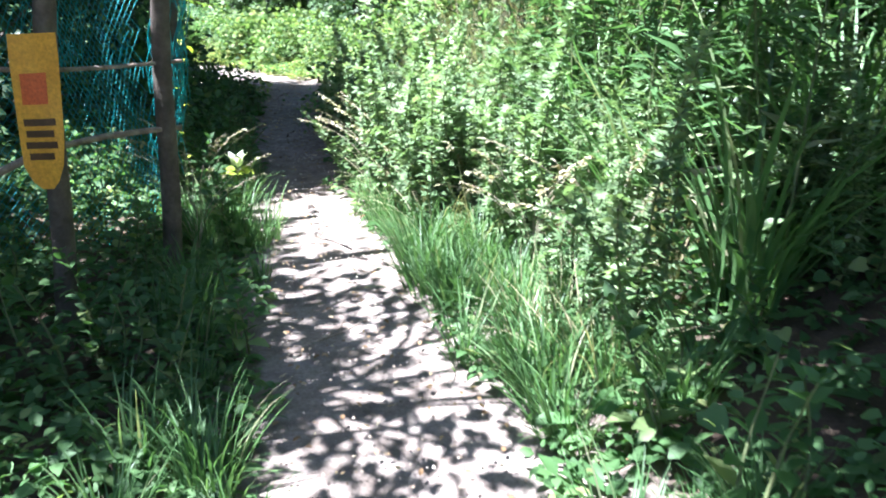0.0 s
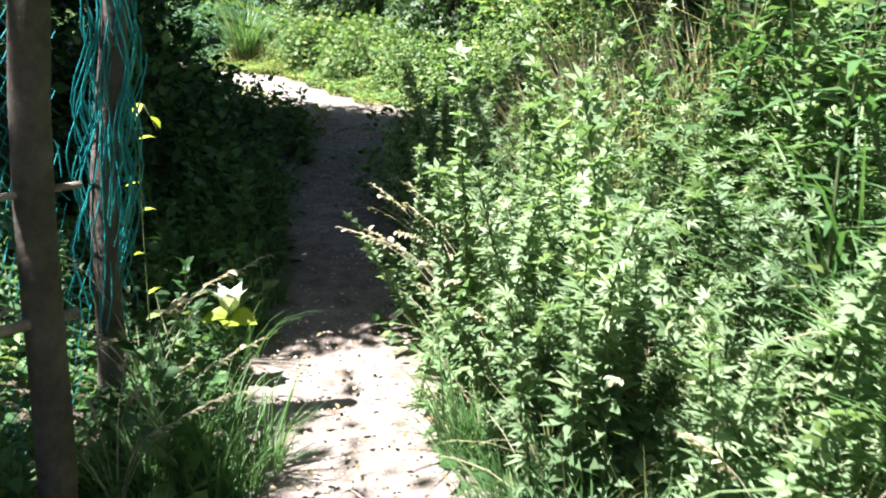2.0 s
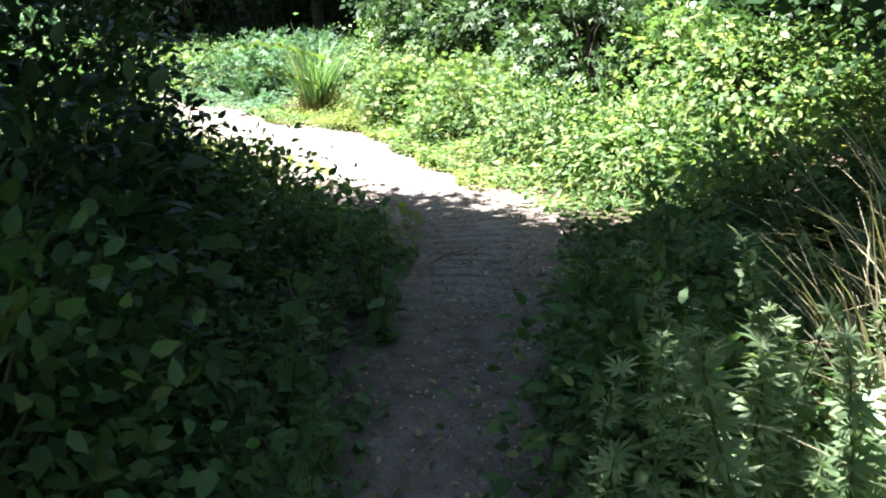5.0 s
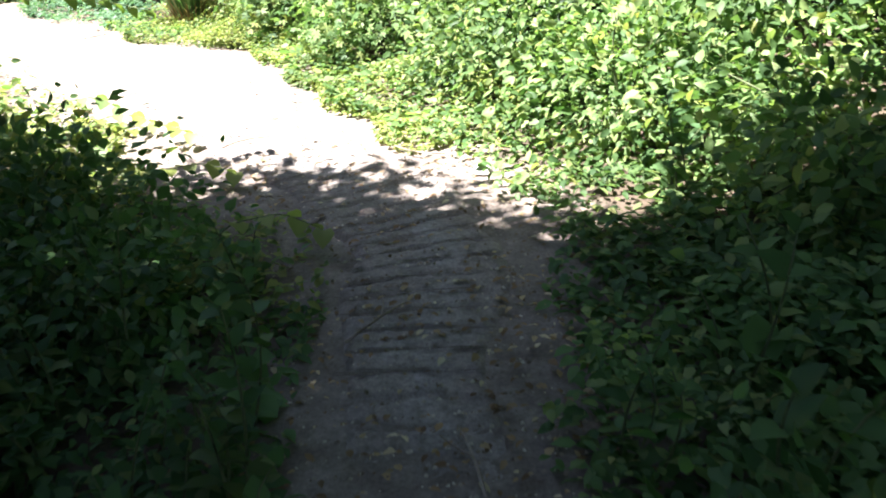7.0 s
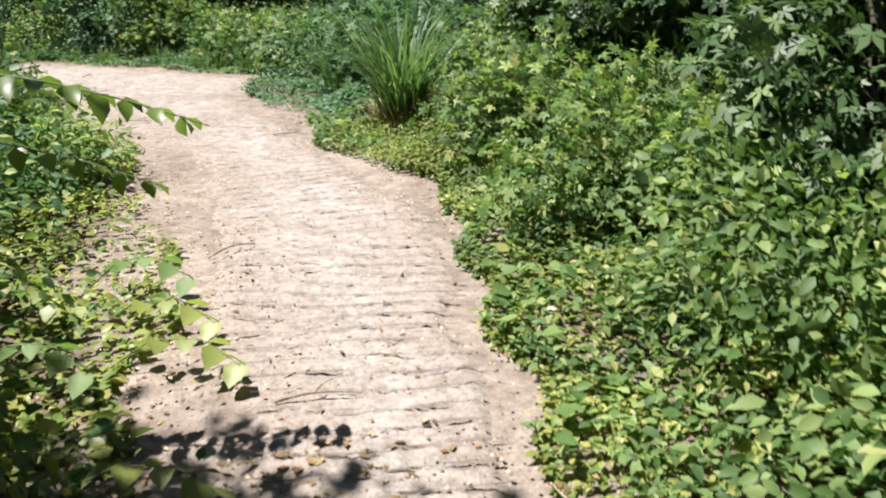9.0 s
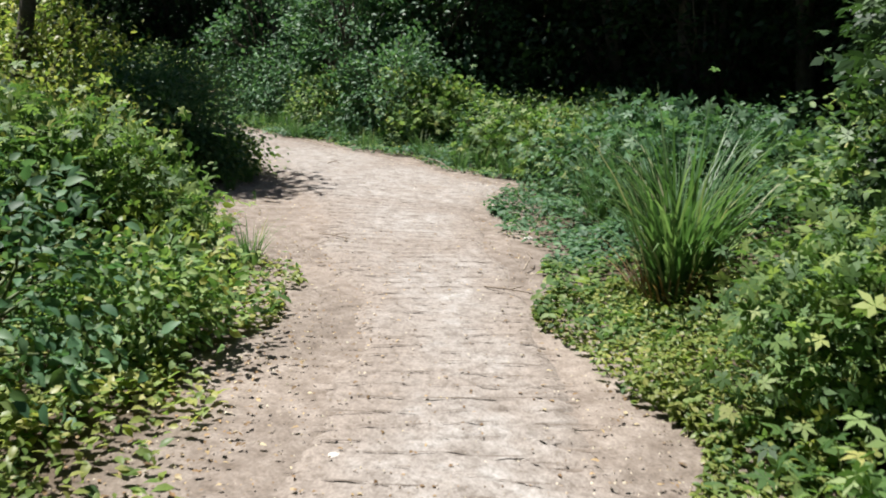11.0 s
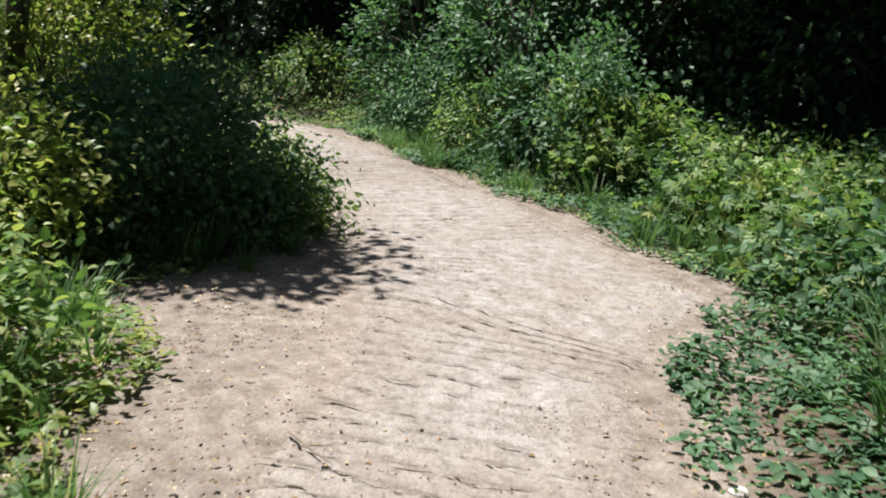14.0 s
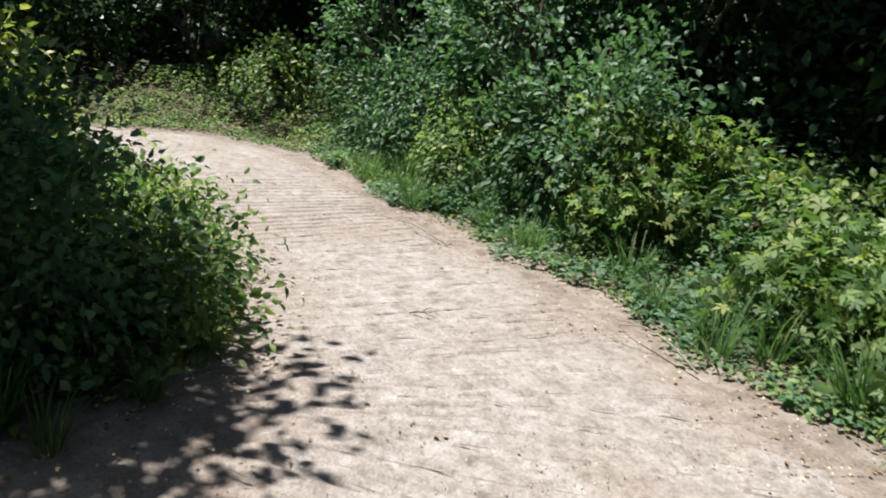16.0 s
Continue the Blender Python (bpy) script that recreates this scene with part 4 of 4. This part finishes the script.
LIME = leaf_material("lime_leaf", [(0.0, (0.3, 0.4, 0.04)), (1.0, (0.42, 0.5, 0.06))], 0.45, 0.45)
BRANCH_LEAF = leaf_material("branch_leaf", [(0.0, (0.05, 0.1, 0.02)), (1.0, (0.12, 0.19, 0.03))], 0.5, 0.35)


def post(x, y, radius, height, tilt, label):
    u = np.linspace(0, 1, 12)
    line = np.column_stack([x + tilt * u + 0.012 * np.sin(u * 9), y + 0.01 * np.cos(u * 7), gz(x, y) - 0.1 + u * height])
    me = tube_mass("trunk", [(line, radius, radius * 0.82)], BARK, 12)
    return tagged(put("fence_post", me), label, "post", "netting posts")


POST_A, POST_B, POST_C = (-0.46, 3.6), (-0.24, 4.22), (-0.52, 4.98)
post(*POST_A, 0.046, 2.3, 0.22, "rough dark wooden post holding the netting")
post(*POST_B, 0.046, 2.4, 0.2, "rough dark wooden post tied to the rails")
post(*POST_C, 0.045, 1.75, 0.19, "slim dark post wrapped in torn teal netting")


def rod(a, b, r, label, name="pole", mat=None):
    rng = np.random.default_rng(int(abs(a[0]) * 977 + abs(b[2]) * 131))
    return tagged(put(name, tube_mass(name, [(bent(a, b, 0.01, rng, 9), r, r * 0.7)], mat or TWIG, 7)), label, "stick", "fence rails")


rod((-0.75, 3.0, 0.86), (-0.1, 4.3, 0.74), 0.012, "thin grey wooden rail tied to the posts", "rail")
rod((-0.66, 3.0, 0.2), (-0.13, 4.28, 0.44), 0.018, "bleached bare branch leaning between the posts", "rail")


def netting():
    """Teal mesh hung between the posts and beyond, with gathered hanks on the post."""
    rng = np.random.default_rng(300)
    top = plant("safety_net", "torn teal plastic netting hung between wooden posts", "net")
    a, b = np.array((-1.2, 2.6)), np.array(POST_C) + (0.04, 0.0)

    def at(u, v):
        xy = a + (b - a) * u
        return np.array((xy[0] + 0.05 * math.sin(u * 9 + v * 5), xy[1] + 0.05 * math.cos(u * 7 + v * 4), -0.15 + 1.85 * v + 0.04 * math.sin(u * 13)))
    lines = []
    for k in range(-34, 56):
        for s in (1, -1):
            pts = [at(k / 55 + s * 0.62 * v if s > 0 else k / 55 + 0.62 - 0.62 * v, v) for v in np.linspace(0, 1, 12) if 0 <= (k / 55 + 0.62 * v if s > 0 else k / 55 + 0.62 - 0.62 * v) <= 1]
            if len(pts) > 2:
                lines.append((pts, 0.0016, 0.0016))
    stuff(put("mesh", tube_mass("mesh", lines, TEAL, 3), top))
    hank = []
    for k in range(70):
        az, r = rng.uniform(0, 6.3), rng.uniform(0.045, 0.09)
        z1, z0 = rng.uniform(0.6, 1.35), rng.uniform(0.05, 0.85)
        if z0 > z1:
            z0, z1 = z1 - 0.2, z0
        v = np.linspace(z1, z0, 14)
        hank.append((np.column_stack([POST_C[0] + 0.11 * (v + 0.3) + (r + 0.03 * np.sin(v * 14 + k)) * math.cos(az), POST_C[1] + (r + 0.03 * np.cos(v * 11 + k)) * math.sin(az), v]), 0.0032, 0.0022))
    stuff(put("hank", tube_mass("hank", hank, TEAL, 4), top, "bright gathered strands round the post"))
    loose = []
    for k in range(34):
        p = at(rng.uniform(0.55, 1.0), rng.uniform(0.4, 0.85))
        q = p + np.array((rng.normal(-0.02, 0.05), rng.normal(0, 0.04), -rng.uniform(0.08, 0.26)))
        loose.append((bent(p, q, 0.02, rng, 6), 0.0028, 0.002))
    stuff(put("torn_strand", tube_mass("torn_strand", loose, TEAL, 4), top))


netting()


def banner():
    """Narrow cloth sign with a pointed foot, a red square and lines of unreadable print."""
    top = plant("banner_sign", "faded orange-yellow cloth sign with red and dark print", "sign")
    base = np.array((-0.233, 3.26))
    side = np.array((0.93, 0.36))

    def sheet(name, rows, mat, lift, label=""):
        v, f = [], []
        for z, l, r in rows:
            for k in range(5):
                u = l + (r - l) * k / 4
                bulge = 0.02 * math.sin(u * 18 + z * 7) - lift
                v.append((base[0] + side[0] * u + side[1] * -bulge, base[1] + side[1] * u + side[0] * bulge, z + 0.035))
        for i in range(len(rows) - 1):
            for k in range(4):
                f.append((i * 5 + k, i * 5 + k + 1, i * 5 + k + 6, i * 5 + k + 5))
        n = len(v)
        v += [(x + side[1] * 0.003, y - side[0] * -0.003, z) for x, y, z in v]
        f += [tuple(n + q for q in reversed(g)) for g in f]
        put(name, mesh_from(name, np.array(v), [np.array(f)], mat, True), top, label)
    sheet("cloth", [(0.87, -0.07, 0.075), (0.8, -0.075, 0.075), (0.65, -0.08, 0.068), (0.5, -0.085, 0.058), (0.42, -0.085, 0.045), (0.36, -0.06, 0.02), (0.335, -0.035, 0.0)], SIGN_YELLOW, 0.0)
    sheet("red_square", [(0.74, -0.05, 0.03), (0.69, -0.052, 0.028), (0.635, -0.055, 0.025)], SIGN_RED, 0.004, "faded red printed square")
    for k, (z, l, r) in enumerate([(0.585, -0.062, 0.04), (0.545, -0.06, 0.03), (0.505, -0.066, 0.036), (0.465, -0.06, 0.02)]):
        sheet("print_line", [(z, l, r), (z - 0.012, l, r), (z - 0.024, l, r)], SIGN_DARK, 0.004, "dark unreadable printed line")


banner()


def leaf_sprig(name, label, points, radius, leaves, size, mat, category, shape=OVATE, leaf_label="", first=0.3):
    """A twig with single leaves set alternately along its outer part."""
    rng = np.random.default_rng(len(name) * 31 + leaves)
    top = plant(name, label, category)
    line = resample3(points, 24)
    put("twig", tube_mass("twig", [(line, radius, radius * 0.3)], STEM, 6), top)
    for k in range(leaves):
        q = first + (1 - first) * k / (leaves - 1)
        i = min(int(q * 23), 22)
        way = unit(line[i + 1] - line[i])
        out = unit(np.cross(way, (0, 0, 1.0))) * (1 if k % 2 else -1)
        d = unit(out + 0.55 * way + np.array((0, 0, -0.35)) + rng.normal(0, 0.18, 3))
        me = leaf_mass("leaf", shape, line[i][None], d[None], np.array([[rng.normal(0, 0.25), rng.normal(0, 0.25), 1.0]]), np.array([size * rng.uniform(0.75, 1.15)]), mat)
        put("leaf", me, top, leaf_label)
    return top


def resample3(points, n):
    p = np.array(points, float)
    s = np.concatenate([[0], np.cumsum(np.linalg.norm(np.diff(p, axis=0), axis=1))])
    u = np.linspace(0, s[-1], n)
    q = np.stack([np.interp(u, s, p[:, k]) for k in range(3)], 1)
    for _ in range(2):
        q[1:-1] = (q[:-2] + 2 * q[1:-1] + q[2:]) / 4
    return q


leaf_sprig("overhanging_branch", "slender branch with rows of oval leaves over the lane", [(-3.16, 10.96, 0.28), (-3.11, 11.21, 1.00), (-2.75, 11.40, 1.11), (-2.44, 11.56, 1.03), (-2.24, 11.67, 0.95)], 0.006, 26, 0.1, BRANCH_LEAF, "branch", first=0.55)
leaf_sprig("overhanging_branch", "short leafy branch hanging over the lane's edge", [(-3.23, 10.92, 0.26), (-3.17, 11.18, 0.83), (-2.83, 11.36, 0.94), (-2.54, 11.51, 0.86), (-2.35, 11.61, 0.78)], 0.005, 15, 0.085, BRANCH_LEAF, "branch", first=0.6)
leaf_sprig("vine_shoot", "climbing shoot with a few lime-yellow leaves", [(-0.5, 5.3, -0.2), (-0.48, 5.28, 0.4), (-0.42, 5.2, 0.85), (-0.36, 5.2, 0.72)], 0.003, 7, 0.06, LIME, "vine")
for k, (x, y, h) in enumerate([(-2.62, 11.9, 0.12), (-2.95, 12.15, 0.12), (-3.3, 12.4, 0.16), (-2.15, 11.3, 0.1), (-1.5, 10.55, 0.14), (-3.0, 11.6, 0.16), (-3.5, 11.9, 0.18)]):
    z = gz(x, y)
    leaf_sprig("vine_shoot", "creeping shoot with yellow-green heart-shaped leaves", [(x - 0.35, y - 0.1, z), (x - 0.2, y, z + h), (x, y + 0.05, z + h * 1.2), (x + 0.2, y + 0.02, z + h * 0.7)], 0.004, 8, 0.085, VINE if k % 3 == 2 else YELLOW_VINE, "vine", HEART)


def flower(x, y, z):
    top = plant("white_flower", "sunlit white blossom with a lime-green leaf below", "flower")
    g = gz(x, y)
    put("stalk", tube_mass("stalk", [(np.array([(x, y, g - 0.02), (x + 0.01, y, (g + z) / 2), (x, y, z)]), 0.004, 0.003)], STEM, 6), top)
    for k in range(5):
        a = k * 1.257
        put("petal", leaf_mass("petal", OVATE, np.array([(x, y, z)]), np.array([(math.cos(a) * 0.5, math.sin(a) * 0.5, 1.0)]), np.array([(-math.cos(a), -math.sin(a), 0.5)]), np.array([0.125]), PETAL), top)
    for a in (0.2, 3.3):
        put("leaf", leaf_mass("leaf", HEART, np.array([(x, y, z - 0.01)]), np.array([(math.cos(a), math.sin(a) * 0.3 - 0.3, 0.0)]), np.array([(0, -0.4, 1.0)]), np.array([0.11]), LIME), top, "lime-green leaf")


flower(-0.205, 5.34, 0.04)


def rock(x, y, size, label):
    bm = bmesh.new()
    bmesh.ops.create_icosphere(bm, subdivisions=2, radius=size)
    for v in bm.verts:
        v.co *= 1 + 0.35 * noise.noise(v.co * (1.2 / size) + Vector((x, y, 0)))
        v.co.z *= 0.55
    me = bpy.data.meshes.new("stone")
    bm.to_mesh(me)
    bm.free()
    me.materials.append(STONE)
    ob = put("stone", me)
    ob.matrix_basis = pose(x, y, gz(x, y) + size * 0.25, 0, 0, x * 90)
    return tagged(ob, label, "stone", "loose stones")


for x, y, size in [(-0.8, 11.48, 0.055), (-2.55, 14.3, 0.04), (-2.7, 14.45, 0.03), (-1.75, 13.0, 0.03), (-2.1, 13.75, 0.03), (-3.3, 15.0, 0.035), (-4.6, 15.9, 0.03), (-1.35, 12.35, 0.03), (-3.9, 13.6, 0.025), (-5.9, 16.75, 0.03)]:
    rock(x, y, size, "pale weathered stone lying at the lane's edge")
for k, (x, y, l, a) in enumerate([(-4.95, 15.55, 0.3, 20), (-2.15, 11.95, 0.28, 35), (-1.7, 12.75, 0.2, 100), (-1.15, 11.75, 0.3, 160), (-8.9, 18.5, 0.6, 175), (-11.3, 18.4, 0.9, 178), (-3.4, 13.0, 0.25, 70), (-5.3, 16.1, 0.25, 120), (-1.0, 10.0, 0.3, 60), (-0.6, 9.3, 0.35, 110), (0.7, 3.5, 0.3, 50), (0.5, 4.6, 0.25, 140), (-6.6, 15.5, 0.3, 10), (-9.6, 17.6, 0.15, 30)]):
    rng = np.random.default_rng(500 + k)
    c, s = math.cos(radians(a)) * l / 2, math.sin(radians(a)) * l / 2
    z = gz(x, y) + 0.03
    line = bent((x - c, y - s, z), (x + c, y + s, z + 0.012), 0.015, rng, 7)
    fork = bent(line[3], line[3] + np.array((c * 0.5 - s * 0.4, s * 0.5 + c * 0.4, 0.02)), 0.005, rng, 4)
    tagged(put("twig", tube_mass("twig", [(line, 0.006, 0.003), (fork, 0.004, 0.002)], TWIG, 5)), "dead grey-brown forked twig on the ground", "twig", "fallen twigs")


# litter, grit and crumbs
CHIP = template([(0, 0, 0.5), (0.5, 0, 0), (0, 0.5, 0), (-0.5, 0, 0), (0, -0.5, 0)], [(0, 1, 2), (0, 2, 3), (0, 3, 4), (0, 4, 1)])


def scatter(name, side, start, end, inner, outer, count, sizes, shape, mat, label, seed, flat=0.25, lift=0.012):
    rng = np.random.default_rng(seed)
    t = rng.uniform(share(side, *start), share(side, *end), count)
    xy = along(side, t, rng.normal((inner + outer) / 2, (outer - inner) / 3, count))
    keep = waves(xy[:, 0] * 3.1 + seed, xy[:, 1] * 2.7) > rng.uniform(-1, 0.5, count)
    xy = xy[keep]
    n = len(xy)
    z = np.where(on_way(xy), base_z(xy[:, 1]) + 0.02, ground_z(xy)) + lift
    a = rng.uniform(0, 6.3, n)
    me = leaf_mass(name, shape, np.column_stack([xy, z]), np.column_stack([np.cos(a), np.sin(a), rng.normal(0, flat, n)]), np.column_stack([rng.normal(0, flat, (n, 2)), np.ones(n)]), rng.uniform(*sizes, n), mat)
    return tagged(put(name, me), label, "ground litter", kind="stuff")


for side, k in ((-1, 0), (1, 50)):
    scatter("leaf_litter", side, (-1.0, 9.0), (-15, 18), -0.2, 0.55, 3600, (0.01, 0.034), OVATE, LITTER, "dry brown leaf litter along the lane's edge", 600 + k, 0.12, 0.006)
    scatter("grit", side, (-1.0, 9.0), (-15, 18), -0.5, 0.5, 5000, (0.004, 0.016), CHIP, PEBBLE, "small stones and grit along the lane", 601 + k)
    scatter("leaf_litter", side, (0.8, 1.0), (-1.0, 9.5), -0.5, 0.4, 1000, (0.01, 0.032), OVATE, LITTER, "dry brown leaf litter on the dirt trail", 602 + k)
    scatter("grit", side, (0.8, 1.0), (-1.0, 9.5), -0.6, 0.2, 2000, (0.004, 0.016), CHIP, PEBBLE, "small stones and grit on the dirt trail", 603 + k)
scatter("crumbs", 1, (-1.0, 11.6), (-13, 18), -2.0, -0.3, 1500, (0.006, 0.016), OVATE, LITTER, "crumbled leaf bits caught in the lane's grooves", 610, 0.1, 0.004)
scatter("grit", 1, (-0.6, 10.8), (-13, 18), -1.9, -0.2, 2600, (0.004, 0.01), CHIP, PEBBLE, "small stones and crumbs lying on the lane", 611, 0.2, 0.004)
scatter("leaf_litter", -1, (-2.0, 11.3), (-9.5, 16.4), -0.9, 0.3, 1800, (0.01, 0.026), OVATE, LITTER, "dry straw and leaf bits on the lane's dirt margin", 612, 0.15, 0.006)
scatter("leaf_litter", -1, (-0.3, 6.4), (-2.3, 11.5), -1.0, 0.1, 2200, (0.012, 0.045), OVATE, LITTER, "dead leaves and straw where the trail joins the lane", 613, 0.2, 0.008)
scatter("grit", -1, (-0.3, 6.4), (-2.3, 11.5), -1.1, 0.0, 1800, (0.006, 0.02), CHIP, PEBBLE, "loose stones where the trail joins the lane", 614, 0.2, 0.006)
